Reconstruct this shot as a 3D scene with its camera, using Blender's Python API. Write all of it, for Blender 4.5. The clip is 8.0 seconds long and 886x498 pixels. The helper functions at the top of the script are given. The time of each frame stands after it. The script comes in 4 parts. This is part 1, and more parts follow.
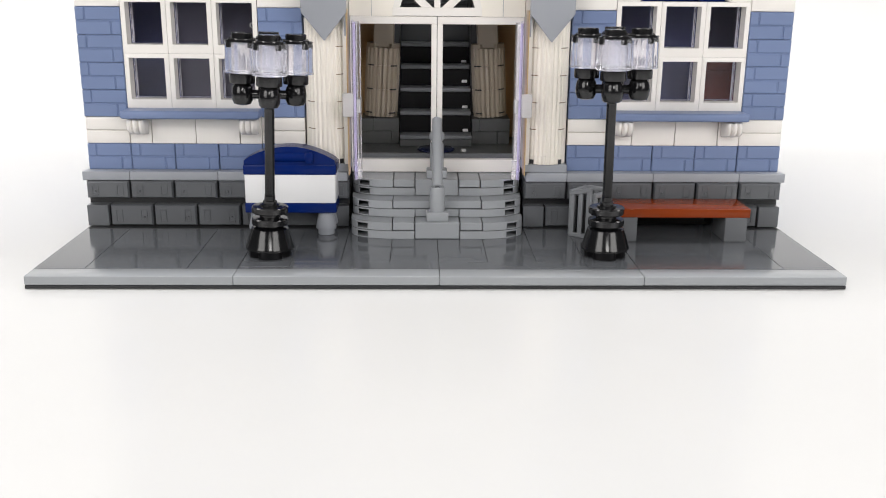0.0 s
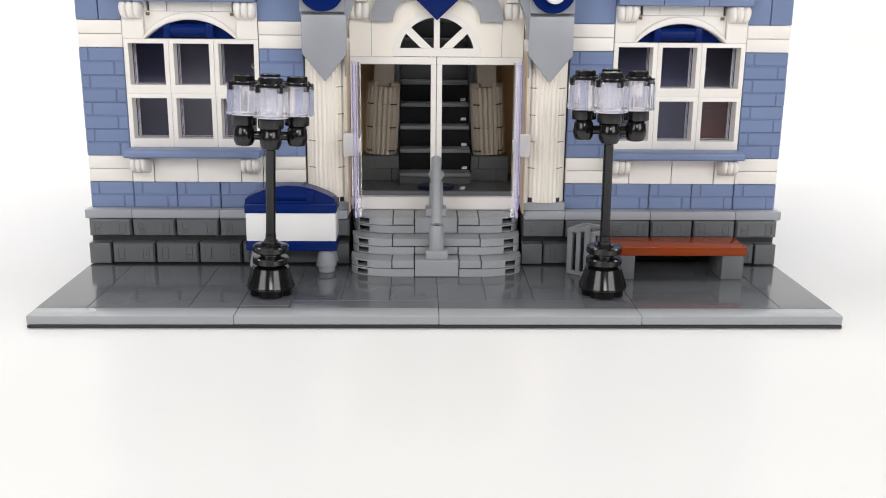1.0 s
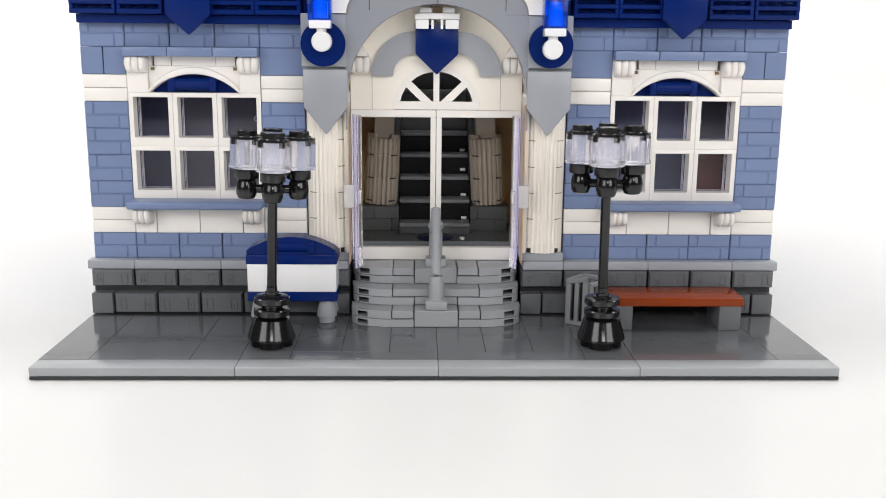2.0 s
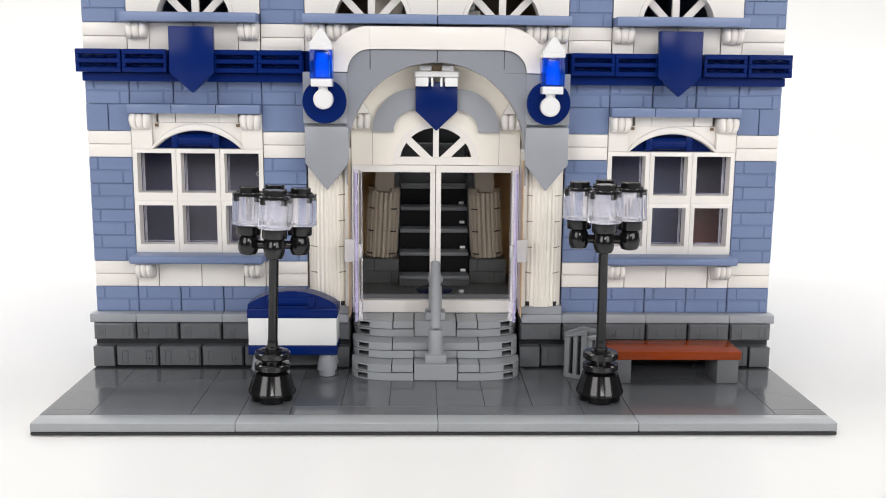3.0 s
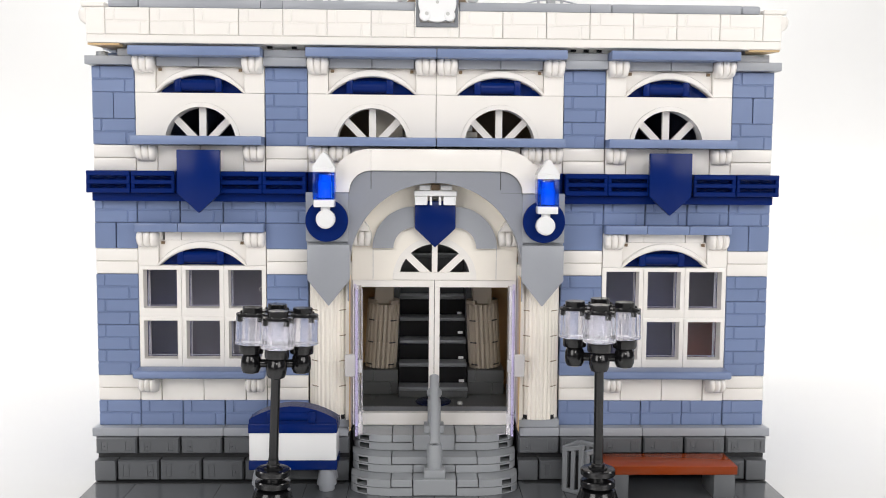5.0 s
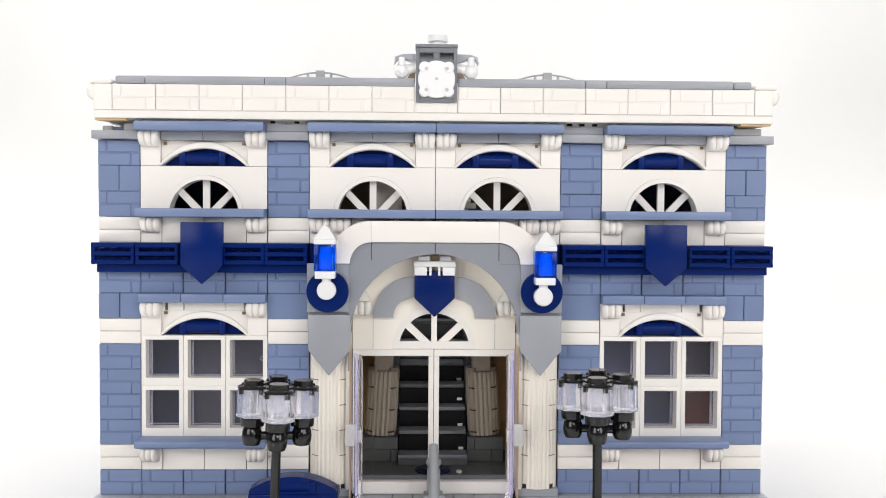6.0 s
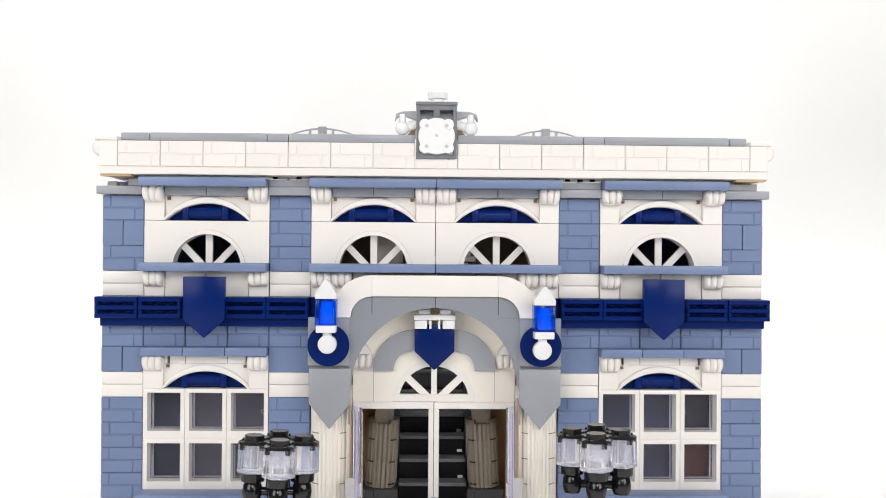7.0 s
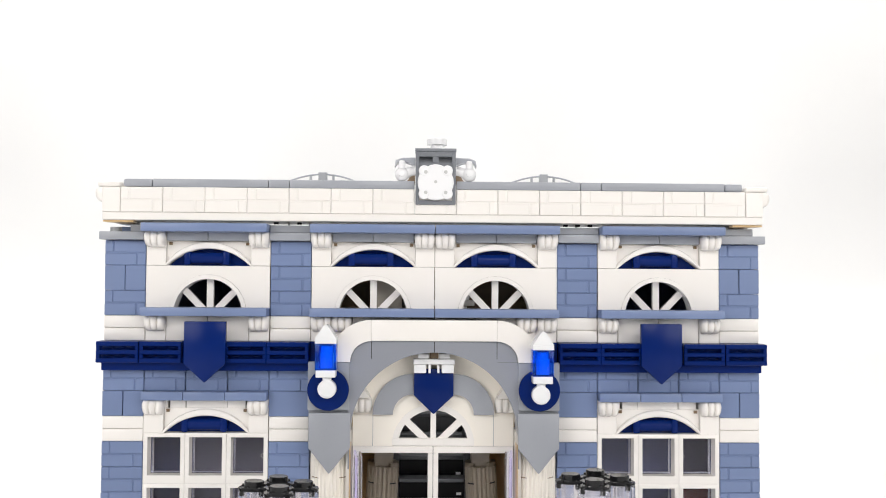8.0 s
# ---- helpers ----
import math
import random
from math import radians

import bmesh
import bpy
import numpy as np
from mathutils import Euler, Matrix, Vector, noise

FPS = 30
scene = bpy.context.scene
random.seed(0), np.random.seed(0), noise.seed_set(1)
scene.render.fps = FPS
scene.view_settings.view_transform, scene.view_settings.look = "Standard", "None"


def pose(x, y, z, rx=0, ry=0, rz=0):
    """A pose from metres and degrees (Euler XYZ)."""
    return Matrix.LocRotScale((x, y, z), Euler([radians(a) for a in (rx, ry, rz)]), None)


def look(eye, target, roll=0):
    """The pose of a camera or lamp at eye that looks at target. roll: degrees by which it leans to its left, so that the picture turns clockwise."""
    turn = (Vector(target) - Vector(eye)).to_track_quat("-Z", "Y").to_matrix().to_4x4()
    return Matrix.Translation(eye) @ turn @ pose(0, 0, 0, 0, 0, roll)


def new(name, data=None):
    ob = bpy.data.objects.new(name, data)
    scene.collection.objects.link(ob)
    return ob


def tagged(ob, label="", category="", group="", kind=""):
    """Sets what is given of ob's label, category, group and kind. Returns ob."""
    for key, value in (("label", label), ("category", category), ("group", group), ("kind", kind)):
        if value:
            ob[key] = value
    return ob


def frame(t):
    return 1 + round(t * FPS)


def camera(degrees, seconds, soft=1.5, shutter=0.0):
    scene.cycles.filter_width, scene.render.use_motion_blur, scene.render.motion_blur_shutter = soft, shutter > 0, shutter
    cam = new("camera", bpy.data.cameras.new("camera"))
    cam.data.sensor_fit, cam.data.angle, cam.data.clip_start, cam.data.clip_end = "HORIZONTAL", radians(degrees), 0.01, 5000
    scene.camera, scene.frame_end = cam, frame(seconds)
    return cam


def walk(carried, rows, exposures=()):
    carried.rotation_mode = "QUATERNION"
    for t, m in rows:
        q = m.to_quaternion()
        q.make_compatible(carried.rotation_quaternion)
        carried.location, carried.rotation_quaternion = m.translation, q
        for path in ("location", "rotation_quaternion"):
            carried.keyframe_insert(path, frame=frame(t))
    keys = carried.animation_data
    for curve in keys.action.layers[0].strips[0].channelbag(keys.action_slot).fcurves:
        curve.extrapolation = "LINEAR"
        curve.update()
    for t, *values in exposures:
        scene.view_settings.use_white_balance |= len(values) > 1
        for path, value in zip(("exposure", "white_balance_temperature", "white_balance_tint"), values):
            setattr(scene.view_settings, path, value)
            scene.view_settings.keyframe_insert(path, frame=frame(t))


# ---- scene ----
cam = camera(50.17, 8.0, soft=1.0)
# seconds, eye in metres, yaw, pitch, roll in degrees
ROWS = [
    (0.0, -0.0063, -0.2799, 0.0933, -1.48, -15.98, 0.52),
    (0.5, -0.0058, -0.2807, 0.0962, -1.41, -15.41, 0.53),
    (1.0, -0.0063, -0.2814, 0.0985, -1.50, -14.47, 0.53),
    (1.5, -0.0062, -0.2824, 0.1009, -1.48, -13.32, 0.53),
    (3.0, -0.0064, -0.2860, 0.1087, -1.50, -9.64, 0.50),
    (3.5, -0.0063, -0.2875, 0.1115, -1.49, -8.33, 0.46),
    (4.0, -0.0063, -0.2896, 0.1142, -1.48, -6.94, 0.40),
    (4.5, -0.0068, -0.2908, 0.1182, -1.56, -5.88, 0.45),
    (6.0, -0.0068, -0.2968, 0.1321, -1.56, -1.98, 0.39),
    (6.5, -0.0069, -0.2993, 0.1366, -1.55, -0.52, 0.38),
    (7.0, -0.0065, -0.3006, 0.1388, -1.48, 0.24, 0.41),
    (7.5, -0.0058, -0.3024, 0.1413, -1.39, 1.29, 0.38),
    (8.0, -0.0061, -0.3041, 0.1436, -1.44, 2.19, 0.39),
]
walk(cam, [(t, pose(x, y, z, 90 + pitch, 0, yaw) @ pose(0, 0, 0, 0, 0, roll)) for t, x, y, z, yaw, pitch, roll in ROWS])

# ---- light: a white photo tent with two soft boxes ----
world = bpy.data.worlds.new("tent")
world.use_nodes = True
world.node_tree.nodes["Background"].inputs["Color"].default_value = (1.0, 0.98, 0.96, 1)
world.node_tree.nodes["Background"].inputs["Strength"].default_value = 0.07
scene.world = world


def soft_box(name, eye, target, sx, sy, watts, colour=(1.0, 0.98, 0.962)):
    lamp = bpy.data.lights.new(name, "AREA")
    lamp.shape, lamp.size, lamp.size_y, lamp.energy, lamp.color = "RECTANGLE", sx, sy, watts, colour
    ob = new(name, lamp)
    ob.matrix_world = look(eye, target)
    return tagged(ob, "white rectangular studio soft box lamp", "lamp", kind="structure")


soft_box("soft_box_left", (-0.66, -0.8, 0.46), (0, 0.06, 0.08), 0.6, 0.55, 4.9)
soft_box("soft_box_right", (0.66, -0.8, 0.46), (0, 0.06, 0.08), 0.6, 0.55, 4.9)
soft_box("soft_box_top", (-0.3, 0.0, 1.1), (-0.2, 0.05, 0), 1.0, 0.9, 2.4)
soft_box("soft_box_front", (0.1, -0.84, 0.48), (0, 0.08, 0.08), 0.22, 0.2, 1.6)
soft_box("soft_box_back", (-0.08, 0.25, 1.05), (-0.08, 0.66, 0.32), 3.2, 0.34, 25.5)
scene.view_settings.exposure = 0.0


# ---- materials ----
def node(tree, kind, **values):
    n = tree.nodes.new(kind)
    for key, value in values.items():
        n.inputs[key].default_value = value
    return n


def plastic(name, colour, rough=0.28, vary=0.05, specular=0.45, relief=0.025):
    """Moulded plastic: faint mould ripple, fine dust and scuffs, each piece slightly different."""
    m = bpy.data.materials.new(name)
    m.use_nodes = True
    t = m.node_tree
    b = t.nodes["Principled BSDF"]
    b.inputs["Specular IOR Level"].default_value = specular
    at = t.nodes.new("ShaderNodeTexCoord")
    info = t.nodes.new("ShaderNodeObjectInfo")
    big = node(t, "ShaderNodeTexNoise", Scale=70.0, Detail=3.0, Roughness=0.6)
    fine = node(t, "ShaderNodeTexNoise", Scale=1600.0, Detail=4.0, Roughness=0.65)
    ripple = node(t, "ShaderNodeTexNoise", Scale=190.0, Detail=1.0)
    for n in (big, fine, ripple):
        t.links.new(at.outputs["Object"], n.inputs["Vector"])
    mixed = node(t, "ShaderNodeMath")
    mixed.operation = "ADD"
    t.links.new(info.outputs["Random"], mixed.inputs[0])
    t.links.new(big.outputs["Fac"], mixed.inputs[1])
    lift = node(t, "ShaderNodeMapRange", **{"From Min": 0.3, "From Max": 1.7, "To Min": 1.0 - vary, "To Max": 1.0 + vary})
    t.links.new(mixed.outputs[0], lift.inputs["Value"])
    hsv = node(t, "ShaderNodeHueSaturation", Color=(*colour, 1))
    t.links.new(lift.outputs["Result"], hsv.inputs["Value"])
    t.links.new(hsv.outputs["Color"], b.inputs["Base Color"])
    gloss = node(t, "ShaderNodeMapRange", **{"From Min": 0.3, "From Max": 0.75, "To Min": rough * 0.97, "To Max": rough * 1.05})
    t.links.new(fine.outputs["Fac"], gloss.inputs["Value"])
    t.links.new(gloss.outputs["Result"], b.inputs["Roughness"])
    bump = node(t, "ShaderNodeBump", Strength=relief, Distance=0.0004)
    t.links.new(ripple.outputs["Fac"], bump.inputs["Height"])
    t.links.new(bump.outputs["Normal"], b.inputs["Normal"])
    return m


def clear(name, colour, rough=0.04, ior=1.4, density=1.0):
    m = bpy.data.materials.new(name)
    m.use_nodes = True
    b = m.node_tree.nodes["Principled BSDF"]
    b.inputs["Base Color"].default_value = (*colour, 1)
    b.inputs["Roughness"].default_value = rough
    b.inputs["IOR"].default_value = ior
    b.inputs["Transmission Weight"].default_value = density
    return m


BLUE = plastic("sand_blue_plastic", (0.177, 0.233, 0.395), 0.3, 0.06, 0.35)
NAVY = plastic("dark_blue_plastic", (0.0012, 0.015, 0.125), 0.25, 0.08, 0.16, 0.008)
WHITE = plastic("white_plastic", (0.865, 0.83, 0.79), 0.26, 0.02, 0.35)
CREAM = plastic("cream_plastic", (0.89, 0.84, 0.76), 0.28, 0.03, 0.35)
PURE = plastic("pure_white_plastic", (0.85, 0.85, 0.86), 0.24, 0.02, 0.35)
PALE = plastic("pale_grey_plastic", (0.55, 0.55, 0.54), 0.3, 0.03)
GREY = plastic("light_grey_plastic", (0.34, 0.355, 0.39), 0.28, 0.05, 0.35)
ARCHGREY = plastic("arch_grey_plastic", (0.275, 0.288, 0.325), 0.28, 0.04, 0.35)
STEP = plastic("mid_grey_plastic", (0.33, 0.345, 0.365), 0.3, 0.06)
BINGREY = plastic("bin_grey_plastic", (0.235, 0.245, 0.26), 0.3, 0.06)
BASE = plastic("baseplate_plastic", (0.025, 0.026, 0.028), 0.35, 0.08)
LEG = plastic("bench_leg_plastic", (0.13, 0.136, 0.146), 0.3, 0.06)
STONE = plastic("stone_grey_plastic", (0.17, 0.178, 0.19), 0.3, 0.06)
DARK = plastic("dark_grey_plastic", (0.118, 0.124, 0.134), 0.32, 0.08)
TILE = plastic("pavement_plastic", (0.104, 0.11, 0.12), 0.12, 0.06, 0.9, 0.012)
KERB = plastic("kerb_plastic", (0.315, 0.33, 0.345), 0.2, 0.04)
BLACK = plastic("black_plastic", (0.007, 0.007, 0.008), 0.15, 0.1, 0.5)
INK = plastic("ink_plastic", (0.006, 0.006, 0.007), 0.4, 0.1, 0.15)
BROWN = plastic("red_brown_plastic", (0.25, 0.042, 0.008), 0.1, 0.07, 0.16, 0.01)
MAROON = plastic("maroon_plastic", (0.2, 0.045, 0.03), 0.3, 0.07)
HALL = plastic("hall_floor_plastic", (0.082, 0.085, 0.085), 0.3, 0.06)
MIDNIGHT = plastic("midnight_plastic", (0.003, 0.007, 0.035), 0.25, 0.06)
# room wall grey, carries part of the dim bluish reflection in the panes
SHEEN_GREY = plastic("sheen_grey_plastic", (0.15, 0.142, 0.172), 0.35, 0.06)
# cream of the inner columns with the hall's shade mixed into the colour
SHADED_CREAM = plastic("shaded_cream_plastic", (0.41, 0.35, 0.28), 0.32, 0.05)
SAND = plastic("beige_plastic", (0.5, 0.46, 0.4), 0.35, 0.05)
UMBER = plastic("umber_plastic", (0.22, 0.15, 0.09), 0.35, 0.06)
# room wall blue, the panes' bluish reflection put into the wall colour
SHEEN_BLUE = plastic("sheen_blue_plastic", (0.092, 0.098, 0.18), 0.35, 0.06)
TAN = plastic("tan_plastic", (0.55, 0.38, 0.19), 0.3, 0.05)
SWEEP = plastic("white_acrylic", (0.66, 0.66, 0.657), 0.2, 0.012, 0.3, 0.01)
GLASS = clear("clear_glass", (0.84, 0.85, 0.97), 0.03, 1.42)
LILAC = clear("lilac_clear_plastic", (0.925, 0.92, 0.965), 0.08, 1.18, 0.86)
VIOLET = clear("violet_edge_plastic", (0.68, 0.65, 0.92), 0.12, 1.25)
HAZE = clear("hazy_clear_plastic", (0.9, 0.9, 0.95), 0.2, 1.06, 0.93)
MILKY = clear("milky_clear_plastic", (0.95, 0.94, 0.95), 0.25, 1.15, 0.5)
COBALT = clear("blue_clear_plastic", (0.003, 0.15, 0.95), 0.08, 1.3, 0.9)

# ---- mesh helpers: all sizes below are millimetres ----
MM = 0.001


def bm_new():
    return bmesh.new()


def box(bm, x0, x1, y0, y1, z0, z1, bev=0.2, seg=1):
    m = Matrix.Translation(((x0 + x1) / 2, (y0 + y1) / 2, (z0 + z1) / 2)) @ Matrix.Diagonal((x1 - x0, y1 - y0, z1 - z0, 1))
    made = bmesh.ops.create_cube(bm, size=1, matrix=m)
    if bev:
        edges = {e for v in made["verts"] for e in v.link_edges}
        bmesh.ops.bevel(bm, geom=list(edges), offset=bev, segments=seg, affect="EDGES", profile=0.5)
    return bm


def prism(bm, points, y0, y1, plane="xz"):
    """A flat outline drawn out along the third axis."""
    def at(p, d):
        return {"xz": (p[0], d, p[1]), "xy": (p[0], p[1], d), "yz": (d, p[0], p[1])}[plane]
    a = [bm.verts.new(at(p, y0)) for p in points]
    b = [bm.verts.new(at(p, y1)) for p in points]
    n = len(points)
    faces = [bm.faces.new(a), bm.faces.new(list(reversed(b)))]
    for i in range(n):
        faces.append(bm.faces.new((a[i], b[i], b[(i + 1) % n], a[(i + 1) % n])))
    bmesh.ops.recalc_face_normals(bm, faces=faces)
    return bm


def lathe(bm, profile, at=(0, 0, 0), seg=28, axis="z", wave=0.0, waves=0, sharp=1, phase=0.0):
    """A turned form: profile of (radius, height). wave, waves: flutes round it."""
    rings = []
    for r, h in profile:
        ring = []
        for k in range(seg):
            a = 2 * math.pi * k / seg
            q = r - wave * (0.5 + 0.5 * math.cos(waves * a + phase)) ** sharp if waves else r
            c, s = q * math.cos(a), q * math.sin(a)
            p = {"z": (c, s, h), "y": (c, h, s), "x": (h, c, s)}[axis]
            ring.append(bm.verts.new(Vector(p) + Vector(at)))
        rings.append(ring)
    faces = []
    for lo, hi in zip(rings, rings[1:]):
        for k in range(seg):
            faces.append(bm.faces.new((lo[k], lo[(k + 1) % seg], hi[(k + 1) % seg], hi[k])))
    faces.append(bm.faces.new(rings[0]))
    faces.append(bm.faces.new(rings[-1]))
    bmesh.ops.recalc_face_normals(bm, faces=faces)
    return bm


def rod(bm, a, b, r, seg=14):
    a, b = Vector(a), Vector(b)
    m = Matrix.Translation((a + b) / 2) @ (b - a).to_track_quat("Z", "Y").to_matrix().to_4x4()
    bmesh.ops.create_cone(bm, cap_ends=True, segments=seg, radius1=r, radius2=r, depth=(b - a).length, matrix=m)
    return bm


def ball(bm, c, r, sx=1, sy=1, sz=1):
    bmesh.ops.create_uvsphere(bm, u_segments=18, v_segments=10, radius=r, matrix=Matrix.Translation(c) @ Matrix.Diagonal((sx, sy, sz, 1)))
    return bm


def arc(cx, cz, r, a0, a1, n=20, rz=None):
    return [(cx + r * math.cos(radians(a0 + (a1 - a0) * k / n)), cz + (rz or r) * math.sin(radians(a0 + (a1 - a0) * k / n))) for k in range(n + 1)]


def mesh_of(bm, material, name="piece"):
    bm.transform(Matrix.Diagonal((MM, MM, MM, 1)))
    me = bpy.data.meshes.new(name)
    bm.to_mesh(me)
    bm.free()
    for p in me.polygons:
        p.use_smooth = True
    me.set_sharp_from_angle(angle=radians(32))
    me.materials.append(material)
    return me


def part(name, shape, material, parent=None, label="", at=(0, 0, 0), turn=0):
    """One mesh object under a thing or a part. shape: a bmesh in millimetres or a finished mesh; at: millimetres."""
    me = shape if isinstance(shape, bpy.types.Mesh) else mesh_of(shape, material, name)
    ob = new(name, me)
    ob.parent = parent
    ob.matrix_basis = pose(at[0] * MM, at[1] * MM, at[2] * MM, 0, 0, turn)
    return tagged(ob, label) if label else ob


def thing(name, label, category, at=(0, 0, 0), group="", kind=""):
    ob = new(name)
    ob.empty_display_size = 0.01
    ob.location = Vector(at) * MM
    return tagged(ob, label, category, group, kind)


S, PLATE, BRICK = 8.0, 3.2, 9.6        # stud, plate and brick heights
L, STRETCH = 24.5, 1.0104              # top of the grey ledge; the seams let the courses grow
WALL, FRONT = 66.0, 58.0               # faces of the wall and of the portal
PAVE = 4.2                             # top of the pavement


def H(h):
    return L + STRETCH * h

# ---- table and backdrop ----
bm = bm_new()
outline = [(-900, 0), (420, 0)] + [(420 + 260 * math.sin(radians(a)), 260 - 260 * math.cos(radians(a))) for a in range(6, 91, 6)] + [(680, 1500)]
rows = [[bm.verts.new((x, y, z)) for y, z in outline] for x in (-1100, 1100)]
for i in range(len(outline) - 1):
    bm.faces.new((rows[0][i], rows[1][i], rows[1][i + 1], rows[0][i + 1]))
tagged(part("backdrop", bm, SWEEP), "seamless white acrylic table sheet sweeping up behind the model", "backdrop", kind="structure")

# ---- baseplate, pavement and kerb ----
base = thing("pavement_base", "thin dark grey baseplate with glossy grey pavement tiles and kerb", "pavement")
part("baseplate", box(bm_new(), -128, 128, 0.15, 256, 0.05, 1.15, 0.2), BASE, base)
kerb_tile = mesh_of(box(bm_new(), 0.03, 63.97, 0, 7.95, 1.2, PAVE, 0.4, 3), KERB, "kerb_tile")
for i in range(4):
    part("kerb_tile", kerb_tile, KERB, base, at=(-128 + 64 * i, 0, 0.04 * (i % 2)))
TILES = [(-64, -48, 8, 10.6), (-48, 0, 8, 16), (0, 48, 8, 16), (48, 64, 8, 10.6)]
TILES += [(x, y, a, b) for x, y in ((-128, -112), (111, 128)) for a, b in ((8, 10.3), (10.3, 12.8), (12.8, 66))]
TILES += [(-112, -80, 8, 66), (-80, -64, 8, 66), (64, 111, 8, 66), (-64, -48, 10.6, 66), (48, 64, 10.6, 66)] + [(16 * i, 16 * i + 16, 16, 66) for i in range(-3, 3)]
for x0, x1, y0, y1 in TILES:
    part("pavement_tile", box(bm_new(), x0 + 0.06, x1 - 0.06, y0 + 0.05, y1 - 0.05, 1.55, PAVE - random.uniform(0, 0.04), 0.1), TILE, base)

# ---- the building ----
house = thing("toy_police_station", "brick-built toy police station with blue and white facade", "toy building", (0, WALL, 0))


def hpart(name, bm, material, parent=None, label=""):
    """A part of the building, drawn in the world's millimetres."""
    if parent is None:
        bm.transform(Matrix.Translation((0, -WALL, 0)))
    return part(name, bm, material, parent or house, label)


def shift(bm, dx=0, dy=0, dz=0):
    bm.transform(Matrix.Translation((dx, dy, dz)))
    return bm


# plain shell that closes the building
hpart("side_wall", box(bm_new(), -127.6, -120, WALL + 8.2, 255, PAVE, H(140), 0.2), BLUE)
hpart("side_wall", box(bm_new(), 120, 127.6, WALL + 8.2, 255, PAVE, H(140), 0.2), BLUE)
hpart("back_wall", box(bm_new(), -119.9, 119.9, 248, 255, PAVE, H(140), 0.2), BLUE)
hpart("hall_end", box(bm_new(), -41.3, 41.3, 240, 243, 22.1, H(89.8), 0.1), UMBER)
hpart("ground_floor", box(bm_new(), -119.8, 119.8, 79.2, 247.8, 18.5, 22.0, 0.1), DARK)
LIGHT_OPENING = 126, 150                        # unseen opening added in floor and roof to let lamp light into the hall
for x0, x1, y0, y1 in ((-119.8, 119.8, 78, LIGHT_OPENING[0]), (-119.8, -40, *LIGHT_OPENING), (40, 119.8, *LIGHT_OPENING), (-119.8, 119.8, LIGHT_OPENING[1], 247.8)):
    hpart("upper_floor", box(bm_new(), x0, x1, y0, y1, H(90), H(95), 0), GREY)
for x0, x1, y0, y1 in ((-119.8, 119.8, 74.4, LIGHT_OPENING[0]), (-119.8, -40, *LIGHT_OPENING), (40, 119.8, *LIGHT_OPENING), (-119.8, 119.8, LIGHT_OPENING[1], 247.8)):
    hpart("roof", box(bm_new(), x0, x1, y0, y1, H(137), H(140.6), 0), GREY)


def masonry(gap=0.14, groove=0.15, deep=0.42):
    """A 1 x 2 brick whose face shows two courses of small bricks."""
    w, h = 16 - gap, BRICK * STRETCH - 0.1
    bm = box(bm_new(), gap, w, deep, 8, 0, h, 0.12)
    m, g = h / 2, groove
    for x0, x1, z0, z1 in ((gap, 3.4, m, h), (3.4, w, m, h), (gap, w - 3.4, 0, m), (w - 3.4, w, 0, m)):
        box(bm, x0 + (0 if x0 < 0.2 else g), x1 - (0 if x1 > w - 0.1 else g), 0, 1.2, z0 + (g if z0 else 0.0), z1 - (0 if z1 > h - 0.1 else g), 0.3)
    return bm


def log_brick():
    """A 1 x 2 brick with a level groove along its face."""
    w, h = 15.86, BRICK * STRETCH - 0.1
    bm = box(bm_new(), 0.14, w, 0.9, 8, 0, h, 0)
    for z0, z1 in ((0, h / 2 - 0.06), (h / 2 + 0.06, h)):
        box(bm, 0.14, w, 0, 3, z0, z1, 0.5, 2)
    return bm


def plain(studs):
    return box(bm_new(), 0.14, studs * S - 0.14, 0, 8, 0, BRICK * STRETCH - 0.1, 0.16)


KINDS = {
    "masonry": mesh_of(masonry(), BLUE), "pale": mesh_of(masonry(0.075, 0.07, 0.2), WHITE), "log": mesh_of(log_brick(), WHITE), "white2": mesh_of(plain(2), WHITE), "white1": mesh_of(plain(1), WHITE),
    "blue1": mesh_of(plain(1), BLUE), "blue2": mesh_of(plain(2), BLUE),
}
bm = bm_new()
for s in (-1, 1):
    for a, b in ((15, 14.2), (7.8, 6.2)):
        box(bm, *sorted((s * a * S, s * b * S)), WALL + 8.1, WALL + 10, L, H(134), 0)
facade = hpart("facade_wall", bm, BLUE, label="sand blue toy brick piers with white courses")


def brick(kind, stud, course, y=WALL, parent=None):
    jitter = random.uniform(-0.05, 0.05)
    return part("brick", KINDS[kind], None, parent or facade, at=(stud * S + random.uniform(-0.07, 0.07), y - WALL + jitter, H(course * BRICK)))


for s in (-1, 1):
    piers = (-16, -8) if s < 0 else (14, 6)
    for stud in ((-16, -14, -12, -10, -8) if s < 0 else (6, 8, 10, 12, 14)):
        brick("masonry", stud, 0)
        brick("masonry", stud, 8)
        brick("blue2", stud, 9)
        if stud in piers:
            brick("log", stud, 1)
            for c in (2, 3, 4, 5, 11, 13):
                brick("masonry", stud, c)
            brick("log", stud, 6)
            brick("log", stud, 10)
    outer, inner = piers
    first = min(piers) + 2
    for c in (1, 10):
        for k, kind in ((0, "white1"), (1, "white2"), (3, "white2"), (5, "white1")):
            brick(kind, first + k, c)
    for c in (7, 12):
        brick("blue1", outer, c)
        brick("blue1", outer + 1, c)
    brick("blue2", inner, 7)
    brick("masonry", inner, 12)
for stud in (-6, -4, -2, 0, 2, 4):
    brick("white2", stud, 10, WALL)


